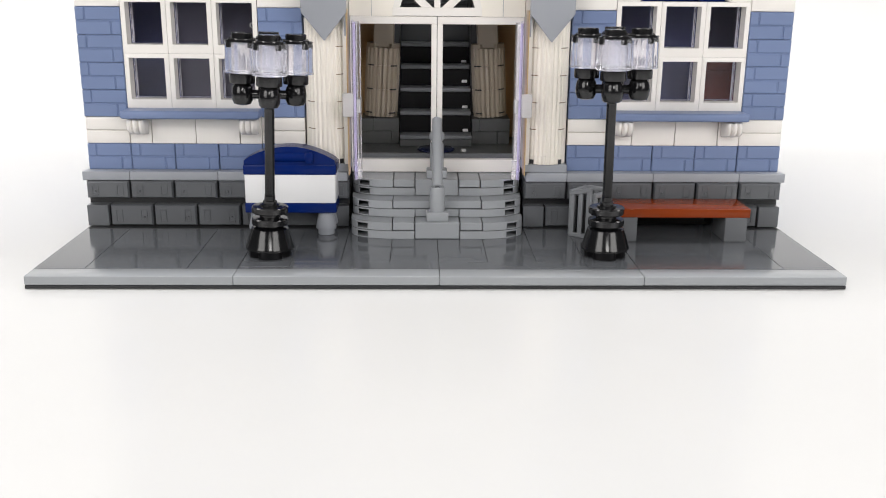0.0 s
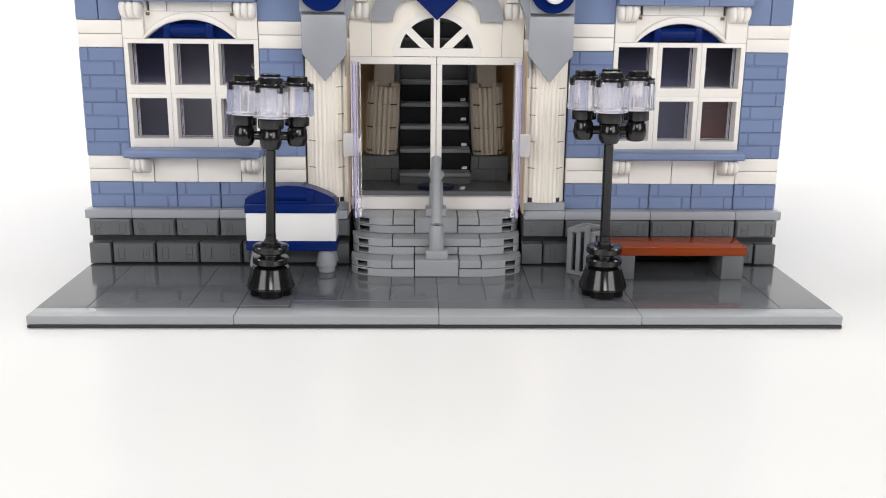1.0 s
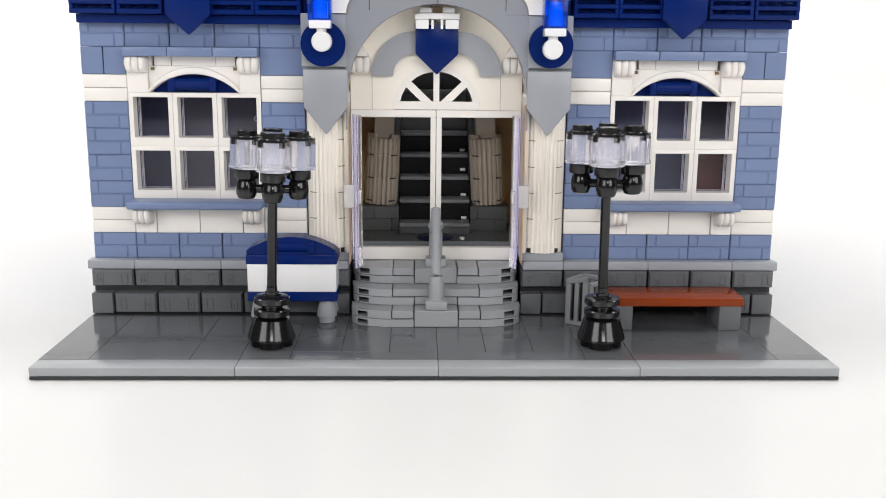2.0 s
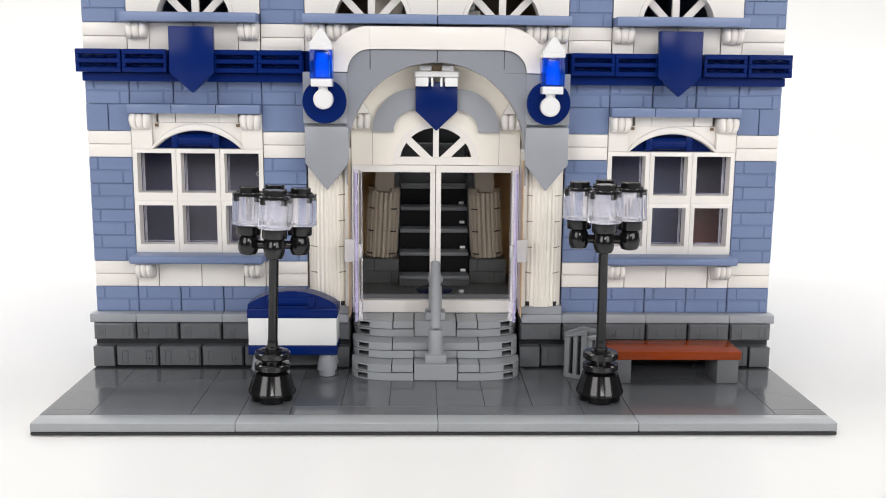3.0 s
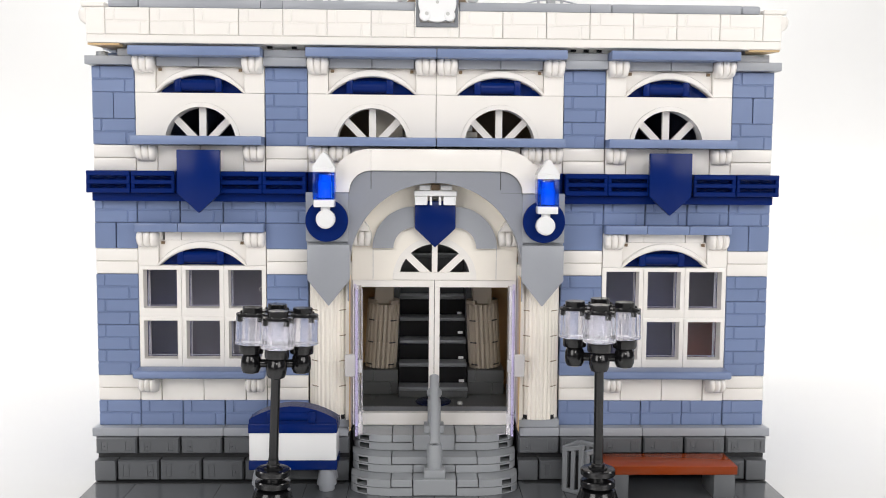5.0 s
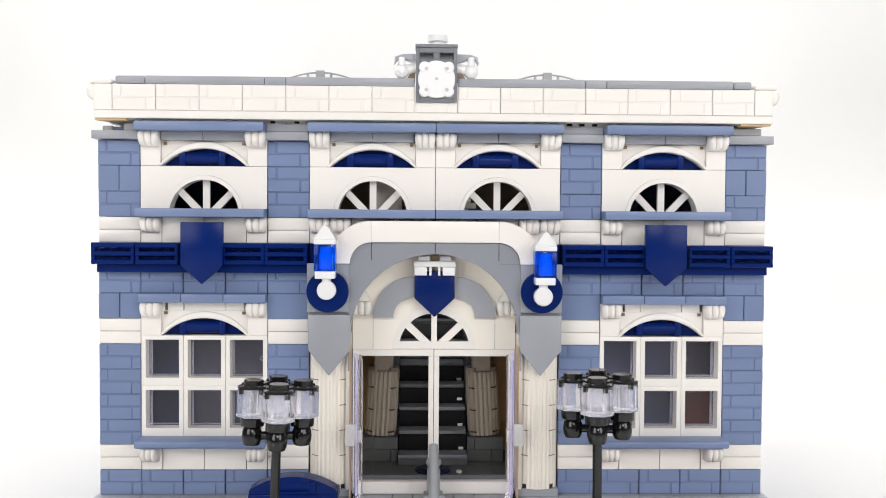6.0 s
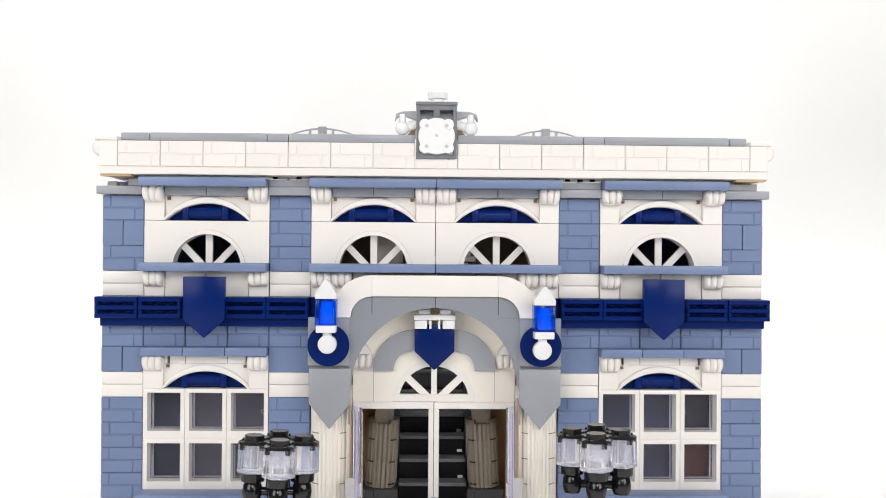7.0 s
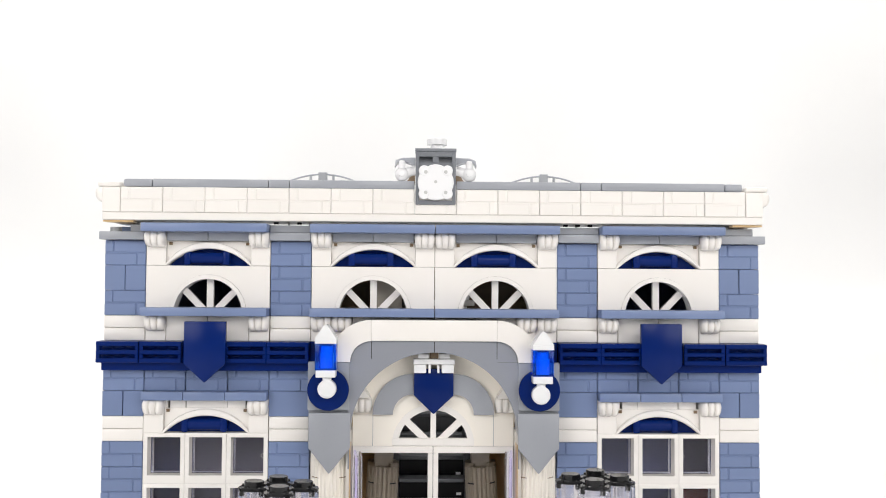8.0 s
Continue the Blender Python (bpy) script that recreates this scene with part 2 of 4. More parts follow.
# dark stone base with its proud blocks
plinths = []
# the right plinth is left open behind the bench to deepen the shade
for s, spans in ((-1, ((-128, -32.2, PAVE - 0.6),)), (1, ((32.2, 72, PAVE - 0.6), (72, 104, 14.8), (104, 128, PAVE - 0.6)))):
    bm = bm_new()
    for x0, x1, low in spans:
        box(bm, x0, x1, 64.6, WALL + 8, low, 21.2, 0)
    plinths.append(hpart("plinth", bm, BASE, label="dark grey block plinth along the pavement"))
# black sheet closing that opening, stands in for the shade under the bench
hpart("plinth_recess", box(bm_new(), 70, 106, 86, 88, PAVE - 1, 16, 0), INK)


def stone(w, h, dotted=0):
    """A dark block with chamfered rim and two small framed marks, one of them with a dot."""
    bm = bm_new()
    if w < 10:
        return box(bm, 0.05, w - 0.3, -0.3, 4.4, 0, h, 0.15)
    box(bm, 0.38, w - 0.38, 0.85, 4.4, 0, h, 0)
    front = [(0.85, 0.0, 0.5), (w - 0.85, 0.0, 0.5), (w - 0.85, 0.0, h - 0.4), (0.85, 0.0, h - 0.4)]
    back = [(0.38, 0.85, 0.0), (w - 0.38, 0.85, 0.0), (w - 0.38, 0.85, h), (0.38, 0.85, h)]
    f, b = [bm.verts.new(p) for p in front], [bm.verts.new(p) for p in back]
    faces = [bm.faces.new(f)] + [bm.faces.new((b[k], b[(k + 1) % 4], f[(k + 1) % 4], f[k])) for k in range(4)]
    bmesh.ops.recalc_face_normals(bm, faces=faces)
    for e in faces:
        if e.normal.y > 0:
            e.normal_flip()
    if w > 10:
        for k, x in enumerate((0.22 * w, 0.78 * w)):
            for a, b, c, d in ((x - 1.25, x - 0.9, h * 0.22, h * 0.76), (x + 0.9, x + 1.25, h * 0.22, h * 0.76), (x - 1.25, x + 1.25, h * 0.76, h * 0.76 + 0.3), (x - 1.25, x + 1.25, h * 0.22 - 0.3, h * 0.22)):
                box(bm, a, b, -0.26, 0.4, c, d, 0)
            if k == dotted:
                ball(bm, (x, 0.0, h * 0.42), 0.5, 1, 0.6, 1)
    return bm


STONES = {("hi", 2): mesh_of(stone(16, 6.2), DARK), ("lo", 2): mesh_of(stone(16, 7.7, 1), DARK), ("lo", 1): mesh_of(stone(8, 7.7), DARK)}
for left, plinth in zip((-16, 4), plinths):
    for i in range(6):
        part("stone_block", STONES["hi", 2], None, plinth, at=((left + 2 * i) * S, 60.4 - WALL, 14.9))
    for x, w in [(0, 1)] + [(1 + 2 * i, 2) for i in range(5)] + [(11, 1)]:
        if left == 4 and x in (5, 7):
            continue
        part("stone_block", STONES["lo", w], None, plinth, at=((left + x) * S, 60.4 - WALL, 4.6))

for s in (-1, 1):
    for a, b in (((127.2, 34),) if s < 0 else ((127.2, 104.1), (71.9, 34))):
        hpart("plinth_foot", box(bm_new(), *sorted((s * a, s * b)), 57.6, 64.5, 3.0, 4.4, 0.1), BASE)

# grey ledge over the plinth
for s in (-1, 1):
    for a, b in ((16.15, 14), (14, 10), (10, 6), (6, 4.1)):
        x0, x1 = sorted((s * a * S, s * b * S))
        hpart("ledge_tile", box(bm_new(), x0 + 0.06, x1 - 0.06, 61.6, WALL + 8, 21.3, L, 0.25, 2), GREY)


# ---- windows ----
def corbel(levels):
    """A white scroll bracket: three ribs that roll forward and taper to a foot."""
    n = 36
    bm = bm_new()
    rows = []
    for z, w, y in levels:
        row = [bm.verts.new((w, 8, z))]
        for k in range(n + 1):
            u = 1 - 2 * k / n
            groove = 1.35 * (1 - abs(math.cos(1.5 * math.pi * u)) ** 0.5) + 0.6 * u * u
            row.append(bm.verts.new((w * u, min(y + groove, 7.9), z)))
        row.append(bm.verts.new((-w, 8, z)))
        rows.append(row)
    faces = []
    for a, b in zip(rows, rows[1:]):
        for k in range(len(a) - 1):
            faces.append(bm.faces.new((a[k], a[k + 1], b[k + 1], b[k])))
        faces.append(bm.faces.new((a[-1], a[0], b[0], b[-1])))
    faces += [bm.faces.new(rows[0]), bm.faces.new(rows[-1])]
    bmesh.ops.recalc_face_normals(bm, faces=faces)
    return bm


CORBEL = mesh_of(corbel([(0.0, 3.5, 3.2), (-0.3, 3.7, 2.3), (-0.9, 3.85, 1.8), (-1.7, 3.95, 1.5), (-2.6, 3.95, 1.5), (-3.5, 3.8, 1.6), (-4.3, 3.7, 1.9), (-5.0, 3.55, 2.4), (-5.5, 3.4, 3.2), (-5.9, 3.3, 4.4), (-6.0, 3.2, 5.9)]), WHITE)
DEEP = mesh_of(corbel([(0.0, 2.9, 0.0), (-0.4, 3.05, -0.9), (-1.2, 3.2, -1.4), (-2.4, 3.3, -1.5), (-3.6, 3.25, -1.2), (-4.6, 3.15, -0.5), (-5.4, 3.05, 0.8), (-5.9, 2.95, 2.6), (-6.2, 2.9, 5.0)]), WHITE)
ARC_R = 22.5


def arch_piece(band=False):
    """White arch six studs wide, with its end blocks, or its rounded band alone; foot at z 0, x 0 to 48, wall face at y 0."""
    bm = bm_new()
    top = 4 * PLATE * STRETCH - 0.06
    box(bm, 0.06, 7.6, 0, 8, 0, top, 0.18)
    box(bm, 40.4, 47.94, 0, 8, 0, top, 0.18)
    cz = 6.6 - ARC_R
    a = math.degrees(math.acos(16.1 / ARC_R))
    inner = [(24 + ARC_R * math.cos(radians(t)), cz + ARC_R * math.sin(radians(t))) for t in np.linspace(180 - a, a, 25)]
    inner = [(x, max(0.0, z)) for x, z in inner]
    R2, cz2 = 20.6, 9.2 - 20.6
    b = math.degrees(math.asin(-cz2 / R2))
    outer = [(24 + R2 * math.cos(radians(t)), max(0.01, cz2 + R2 * math.sin(radians(t)))) for t in np.linspace(b, 180 - b, 25)]
    if band:
        bm = bm_new()
        rows = []
        for i, o in zip(inner, reversed(outer)):
            i, o = Vector((i[0], 0, i[1])), Vector((o[0], 0, o[1]))
            row = []
            for f, y in ((0, 4), (0, 0.1), (0.1, -0.35), (0.3, -0.6), (0.7, -0.6), (0.9, -0.35), (1, 0.1), (1, 4)):
                row.append(bm.verts.new(i.lerp(o, f) + Vector((0, y, 0))))
            rows.append(row)
        faces = [bm.faces.new((p[k], p[k + 1], q[k + 1], q[k])) for p, q in zip(rows, rows[1:]) for k in range(7)]
        bmesh.ops.recalc_face_normals(bm, faces=faces + [bm.faces.new(rows[0]), bm.faces.new(rows[-1])])
        return bm
    prism(bm, [(7.7, 0)] + inner + [(40.3, 0), (40.3, top - 3.4), (7.7, top - 3.4)], 1.6, 7.9)
    box(bm, 7.7, 9.0, 1.0, 7.9, top - 3.3, top, 0.1)
    box(bm, 9.9, 15.9, 1.0, 7.9, top - 3.3, top, 0.1)
    box(bm, 16.1, 31.9, 1.4, 7.9, top - 3.3, top, 0.1)
    box(bm, 32.1, 39.0, 1.0, 7.9, top - 3.3, top, 0.1)
    return bm


def valance():
    """Dark blue panel with a rolled bar, set in the arch."""
    bm = box(bm_new(), 7.8, 40.2, 3.9, 6.5, 0.05, 6.6, 0)
    rod(bm, (16.0, 3.0, 3.0), (31.6, 3.0, 3.0), 2.3, 24)
    for x in (15.6, 30.6):
        box(bm, x - 1.35, x + 1.35, 0.4, 4, 0.2, 5.7, 0.7, 3)
    return bm


def rim_box(bm, x0, x1, z0, z1, left, right, low, high, y0, y1):
    """A rectangular rim with an opening through it."""
    outer = [(x0, z0), (x1, z0), (x1, z1), (x0, z1)]
    inner = [(x0 + left, z0 + low), (x1 - right, z0 + low), (x1 - right, z1 - high), (x0 + left, z1 - high)]
    ring = [[bm.verts.new((x, y, z)) for x, z in p] for p in (outer, inner) for y in (y0, y1)]
    of, ob, nf, nb = ring
    faces = []
    for k in range(4):
        m = (k + 1) % 4
        for a, b in ((of, nf), (nf, nb), (nb, ob), (ob, of)):
            faces.append(bm.faces.new((a[k], a[m], b[m], b[k])))
    bmesh.ops.recalc_face_normals(bm, faces=faces)
    return bm


def sash():
    """One white casement, two studs wide and two bricks high, with a deep reveal and a heavier foot."""
    w, h, f, low = 15.88, 2 * BRICK * STRETCH - 0.08, 1.65, 3.1
    bm = rim_box(bm_new(), 0.06, 15.94, 0, h + 0.04, f, f, low, f, 0, 10.0)
    bmesh.ops.bevel(bm, geom=list(bm.edges), offset=0.09, segments=1, affect="EDGES", profile=0.5)
    return bm


def pane():
    """A clear pane with a raised rim."""
    w, h, f = 15.88, 2 * BRICK * STRETCH - 0.08, 1.7
    bm = box(bm_new(), f, w - f, 5.6, 6.4, 3.1, h - f, 0.15)
    rim_box(bm, f + 0.1, w - f - 0.1, 3.2, h - f - 0.1, 0.55, 0.55, 0.75, 0.55, 4.7, 5.58)
    return bm


ARCH, BAND, VALANCE, SASH, PANE = mesh_of(arch_piece(), WHITE), mesh_of(arch_piece(True), WHITE), mesh_of(valance(), NAVY), mesh_of(sash(), WHITE), mesh_of(pane(), GLASS)
pip = bm_new()
for k in range(14):
    a, b = 2 * math.pi * k / 14, 2 * math.pi * (k + 1) / 14
    rod(pip, (0.75 * math.cos(a), 5.4, 0.75 * math.sin(a)), (0.75 * math.cos(b), 5.4, 0.75 * math.sin(b)), 0.17, 6)
PIP = mesh_of(pip, MILKY)
STOP = mesh_of(box(bm_new(), -0.6, 0.6, 0.85, 2, 8.0, 9.1, 0), UMBER)
LONG = mesh_of(box(bm_new(), 0.14, 47.86, -8, 6, 0, PLATE * STRETCH, 0.3, 2), BLUE)
SHORT = mesh_of(box(bm_new(), 0.1, 15.9, -4.5, 6, 0, PLATE * STRETCH, 0.25, 2), BLUE)
SILL = mesh_of(box(bm_new(), -0.6, 48.6, -8.6, 6, 0.3, PLATE * STRETCH, 0.9, 3), BLUE)


def corbel_at(x, h, parent, y=0, shape=CORBEL):
    return part("corbel", shape, None, parent, "white scroll bracket with three ribs", at=(x, y - 8 + 2.0, h))


def arch_group(parent, z):
    part("arch", ARCH, None, parent, at=(0, 0, z))
    part("arch_band", BAND, None, parent, at=(0, 0, z))
    for x in (9.15, 38.85):
        part("arch_stop", STOP, None, parent, at=(x, 0, z))
    part("valance", VALANCE, None, parent, "dark blue panel with a rolled bar", at=(0, 0, z))


def casement_window(stud):
    """Six casements under a low white arch, on a blue sill."""
    z0 = H(19.2)
    win = part("window", SILL, None, house, "white six-pane window on a blue sill", at=(stud * S, 0, z0))
    for i in range(3):
        for j in range(2):
            z = (PLATE + j * 2 * BRICK) * STRETCH
            part("casement", SASH, None, win, at=(i * 16, 0.2, z))
            p = part("pane", PANE, None, win, at=(i * 16, 0.2, z))
            p.visible_shadow = False
            if i == 2 and j == 1:
                part("pip", PIP, None, p, "faint moulding ring on the pane", at=(13.2 if stud < 0 else 2.9, 0, 9.8))
    arch_group(win, 41.6 * STRETCH)
    for i in range(3):
        part("ledge", SHORT, None, win, at=(16 * i, random.uniform(-0.1, 0.1), 54.4 * STRETCH))
    for x in (4.0, 44.0):
        corbel_at(x, 54.4 * STRETCH, win)
        corbel_at(x, 0, win, 0, DEEP)
    return win


for stud in (-14, 8):
    casement_window(stud)


def fan_panel(w, h, r, cz):
    hole = arc(w / 2, cz, r, 180, 0, 28)
    hole = [(x, max(0.0, z)) for x, z in hole]
    return [(0.13, 0)] + hole + [(w - 0.13, 0), (w - 0.13, h), (0.13, h)]


def fan_bars(bm, w, r, cz, y0, y1, b=1.3, spokes=(38, 90, 142)):
    """Three spokes that spread from below the sill."""
    for a in spokes:
        c, d = math.cos(radians(a)), math.sin(radians(a))
        p = [(w / 2 + u * c - v * d, cz + u * d + v * c) for u, v in ((2.4, -b), (r, -b), (r, b), (2.4, b))]
        prism(bm, p, y0, y1 - 0.05 * (a == 90))
    return bm


FAN_Z = -2.2
bm = prism(bm_new(), fan_panel(48, 16 * STRETCH - 0.1, 14.9, FAN_Z), 0, 3.2)
FAN = mesh_of(bm, WHITE)
rim = [(x, max(z, 0.02)) for x, z in arc(24, FAN_Z, 14.83, 171.5, 8.5, 28)] + [(x, max(z, 0.02)) for x, z in arc(24, FAN_Z, 13.2, 9.6, 170.4, 28)]
FANRIM = mesh_of(prism(bm_new(), rim, -0.25, 6.8), WHITE)
FANBARS = mesh_of(fan_bars(bm_new(), 48, 15.6, -3.7, 4.0, 5.8, 1.3, (46, 90, 134)), WHITE)


def fan_window(stud, corbels):
    z0 = H(105.6)
    win = part("window", LONG, None, house, "white panel with a half-round fan window on a blue sill", at=(stud * S, 0, z0))
    part("panel", FAN, None, win, at=(0, 0, PLATE * STRETCH))
    part("fan_rim", FANRIM, None, win, at=(0, 0, PLATE * STRETCH))
    part("glazing_bar", FANBARS, None, win, at=(0, 0, PLATE * STRETCH))
    arch_group(win, 19.2 * STRETCH)
    part("ledge", LONG, None, win, at=(0, -1.2, 31.9 * STRETCH))
    for x in (4.0, 44.0):
        corbel_at(x, 32.2 * STRETCH, win, -1.5)
    for x in corbels:
        corbel_at(x, 0, win)
    return win


fan_window(-14, (4, 44))
fan_window(8, (4, 44))
fan_window(-6, (4, 12))
fan_window(0, (36, 44))

# ---- grey ledge, cornice and roof edge ----
for a, b in ((-16.15, -14), (-8, -6), (6, 8), (14, 16.15)):
    hpart("ledge_tile", box(bm_new(), a * S + 0.06, b * S - 0.06, 62.2, WALL + 8, H(134.5), H(137.6), 0.25, 2), GREY)
    hpart("ledge_plate", box(bm_new(), max(a, -14.7) * S + 0.06, min(b, 15.6) * S - 0.06, 63.6, WALL + 8, H(137.7), H(140.4), 0.2), GREY)
hpart("stud", lathe(bm_new(), [(2.2, H(137.65)), (2.2, H(139.2)), (2.0, H(139.4))], (-123.8, 66, 0), 24), STEP)
for a in (-14, -6, 0, 8):
    for b in (8.2, 24.1):
        hpart("ledge_plate", box(bm_new(), a * S + b, a * S + b + 15.7, 64.4, WALL + 8, H(134.3), H(137.6), 0.2), GREY)
for s in (-1, 1):
    hpart("soffit", prism(bm_new(), [(s * 126.5, FRONT + 0.5), (s * 115, FRONT + 0.5), (s * 115, 62.5), (s * 121, 76)], H(140.9), H(141.6), "xy"), TAN)
# black boxes that draw the dark notch shadows under the cornice
for x in (-61.5, -52.5, 50.8, 55.6, 60.4):
    hpart("recess_block", box(bm_new(), x - 0.9, x + 0.9, 62.6, 64, H(140.7), H(141.5), 0), INK)
cornice = hpart("cornice", box(bm_new(), -126.6, 126.8, FRONT - 0.2, 80, H(141.7), H(144.6), 0.25), WHITE, label="white toy brick cornice over the facade")
for i in range(15):
    stud = -15 + 2 * i
    part("brick", KINDS["pale"], None, cornice, at=(stud * S, FRONT - WALL, H(144.7)))
for i, (a, b) in enumerate(((-14.9, -13.5), (-13.5, -8), (-8, -7), (-7, -1), (1, 7), (7, 8), (8, 14), (14, 14.9))):
    hpart("coping_tile", box(bm_new(), a * S + 0.14, b * S - 0.14, FRONT + 0.4 + 0.15 * (i % 2), 66, H(154.3), H(157.4), 0.2 if 0 < i < 7 else 0.8, 2), GREY)
for s in (-1, 1):
    hpart("corner_block", box(bm_new(), *sorted((s * 126.9, s * 120.1)), FRONT + 0.1, 74, H(144.7), H(154.2), 0.2), WHITE)
    part("corbel", CORBEL, None, house, "white scroll bracket with three ribs", at=(s * 131.6, FRONT + 4.2 - WALL, H(154.2)), turn=90 * s)
    hpart("corner_tile", box(bm_new(), *sorted((s * 128.6, s * 120.1)), FRONT - 0.2, 66, H(154.3), H(156.3), 0.6, 3), WHITE)
    hpart("side_parapet", box(bm_new(), *sorted((s * 126.4, s * 118.6)), 74.2, 255, H(141.1), H(154.2), 0.3), WHITE)

# ---- dark blue lattice band ----


def lattice():
    bm = bm_new()
    h = 8.1
    for z0, z1 in ((0, 1.7), (3.2, 4.8), (6.3, h)):
        box(bm, 0.06, 15.94, 0, 2.6, z0, z1, 0.25)
    for x in (0.06, 14.6):
        box(bm, x, x + 1.34, 0.3, 2.4, 0, h, 0.2)
    box(bm, 0.06, 15.94, 3.9, 8, 0, h, 0)
    for z in (2.45, 5.55):
        for x in (3.4, 7.9, 12.4):
            ball(bm, (x, 3.7, z), 1.5, 1.4, 0.5, 0.5)
    return bm


LATTICE = mesh_of(lattice(), NAVY)
for s in (-1, 1):
    band = hpart("lattice_band", box(bm_new(), *sorted((s * 127.2, s * 46.5)), 61.8, WALL, H(84.9), H(87.9), 0.2), NAVY, label="dark blue lattice band along the facade")
    for stud in ((-16, -14, -10, -8) if s < 0 else (6, 8, 12, 14)):
        part("lattice_panel", LATTICE, None, band, at=(stud * S + (0.3 * s if abs(stud + 1) > 14 else 0), FRONT + 0.3 - WALL, H(88.0)))

# ---- portal ----
R, SPRING = 32.2, 85.6
for s in (-1, 1):
    a = arc(0, SPRING, R, 90, 180 if s < 0 else 0, 30)
    corner = arc(s * 24, 114.2, 7.9, 180 if s < 0 else 0, 90, 8)
    outline = a + [(s * 32.2, SPRING - 12), (s * 32.7, SPRING - 12), (s * 32.7, 112.6)] + corner + [(s * 0.04, 122.1)]
    outline[0] = (s * 0.04, SPRING + R)
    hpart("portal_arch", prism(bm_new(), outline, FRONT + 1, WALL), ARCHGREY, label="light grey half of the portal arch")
    hpart("arch_moulding", prism(bm_new(), arc(s * 24, 114.2, 8, 180 if s < 0 else 0, 90, 16) + arc(s * 24, 114.2, 16, 90, 180 if s < 0 else 0, 16), FRONT - 0.6, WALL), WHITE)
    hpart("seam", box(bm_new(), s * 24 - 0.14, s * 24 + 0.14, FRONT + 0.96, FRONT + 1.4, 115.4, 122.0, 0), BASE)
    # inner side walls of the porch
    hpart("porch_wall", box(bm_new(), *sorted((s * 32.1, s * 33.5)), 60.9, 79, L + 3.3, SPRING + 1, 0.15), WHITE)
    hpart("jamb_strip", box(bm_new(), *sorted((s * 31.75, s * 32.15)), 59.3, WALL, 24, SPRING - 3, 0), TAN)
    # portal pier behind the plaques
    hpart("portal_pier", box(bm_new(), *sorted((s * 32.35, s * 47.9)), 60.6, WALL + 8, H(58), 112, 0.2), GREY)
    hpart("portal_pier", box(bm_new(), *sorted((s * 32.2, s * 47.8)), 63.5, WALL + 8, 112.1, H(96), 0.2), NAVY)
    hpart("pier_back", box(bm_new(), *sorted((s * 33.6, s * 47.8)), WALL + 6, WALL + 9, 27.8, H(58), 0), WHITE)
    hpart("column_base", box(bm_new(), *sorted((s * 31.9, s * 47.9)), 62.4, WALL + 8, L + 0.1, L + 3.2, 0.25), GREY)
hpart("seam", box(bm_new(), -0.16, 0.16, FRONT + 0.96, FRONT + 1.4, SPRING + R + 0.05, 122.0, 0), BASE)
hpart("seam", box(bm_new(), 24.2, 31.9, FRONT + 0.96, FRONT + 1.4, 114.1, 114.3, 0), STONE)
hpart("arch_moulding", box(bm_new(), -24, 24, FRONT - 0.6, WALL, 122.2, 130.2, 0.3, 2), WHITE)
# barrel vault of pale bricks
for y0, y1, n, r in ((WALL + 0.1, 70.85, 8, 32.8), (71.1, 75.8, 9, 32.6)):
    for k in range(n):
        a0, a1 = 180 / n * k + 0.6, 180 / n * (k + 1) - 0.6
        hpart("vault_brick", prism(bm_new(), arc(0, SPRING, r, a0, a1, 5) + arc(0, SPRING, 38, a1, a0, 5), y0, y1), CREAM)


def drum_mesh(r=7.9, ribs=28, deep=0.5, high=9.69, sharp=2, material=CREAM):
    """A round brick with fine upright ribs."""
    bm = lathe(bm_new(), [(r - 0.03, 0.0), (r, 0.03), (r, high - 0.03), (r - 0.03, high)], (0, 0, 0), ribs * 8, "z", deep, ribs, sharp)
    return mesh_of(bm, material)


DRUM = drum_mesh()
FOOT = drum_mesh(high=3.1)
seam = bm_new()
foot = bm_new()
for a0, a1 in ((212, 240), (300, 328)):
    prism(seam, arc(0, 0, 7.9, a0, a1, 8) + arc(0, 0, 7.0, a1, a0, 8), -0.15, 0.15, "xy")
    prism(foot, arc(0, 0, 7.93, a0 + 5 + (5 if a0 < 270 else 0), a1 - 5 - (5 if a0 > 270 else 0), 8) + arc(0, 0, 6.0, a1 - 5, a0 + 5, 8), 0.05, 1.7, "xy")
SEAM = mesh_of(seam, UMBER)
NOTCH = mesh_of(foot, BASE)
for s in (-1, 1):
    col = thing("fluted_column", "white fluted toy column of stacked round bricks beside the entrance", "column", (s * 40, 68.7, L + 3.25), "entrance columns")
    for i in range(5):
        part("drum", DRUM, None, col, at=(0, 0, 3.15 + i * BRICK * STRETCH))
        if i:
            part("seam", SEAM, None, col, at=(0, 0, 3.12 + i * BRICK * STRETCH))
    part("foot", FOOT, None, col)
    part("foot_notch", NOTCH, None, col, "dark openings at the column foot")

# inner wall with fan light and round moulding
INNER = 73.4
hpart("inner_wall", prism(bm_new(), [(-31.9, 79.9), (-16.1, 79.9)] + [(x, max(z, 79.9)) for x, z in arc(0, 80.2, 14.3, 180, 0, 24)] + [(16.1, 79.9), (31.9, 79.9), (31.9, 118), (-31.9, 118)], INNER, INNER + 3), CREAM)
for x in (-23.9, 23.9):
    hpart("seam", box(bm_new(), x - 0.09, x + 0.09, INNER - 0.03, INNER + 0.5, 80.0, 93.5, 0), GREY)
bm = prism(bm_new(), arc(0, 80.2, 16.3, 180, 0, 28) + arc(0, 80.2, 13.8, 0, 180, 28), INNER - 0.2, INNER + 2)
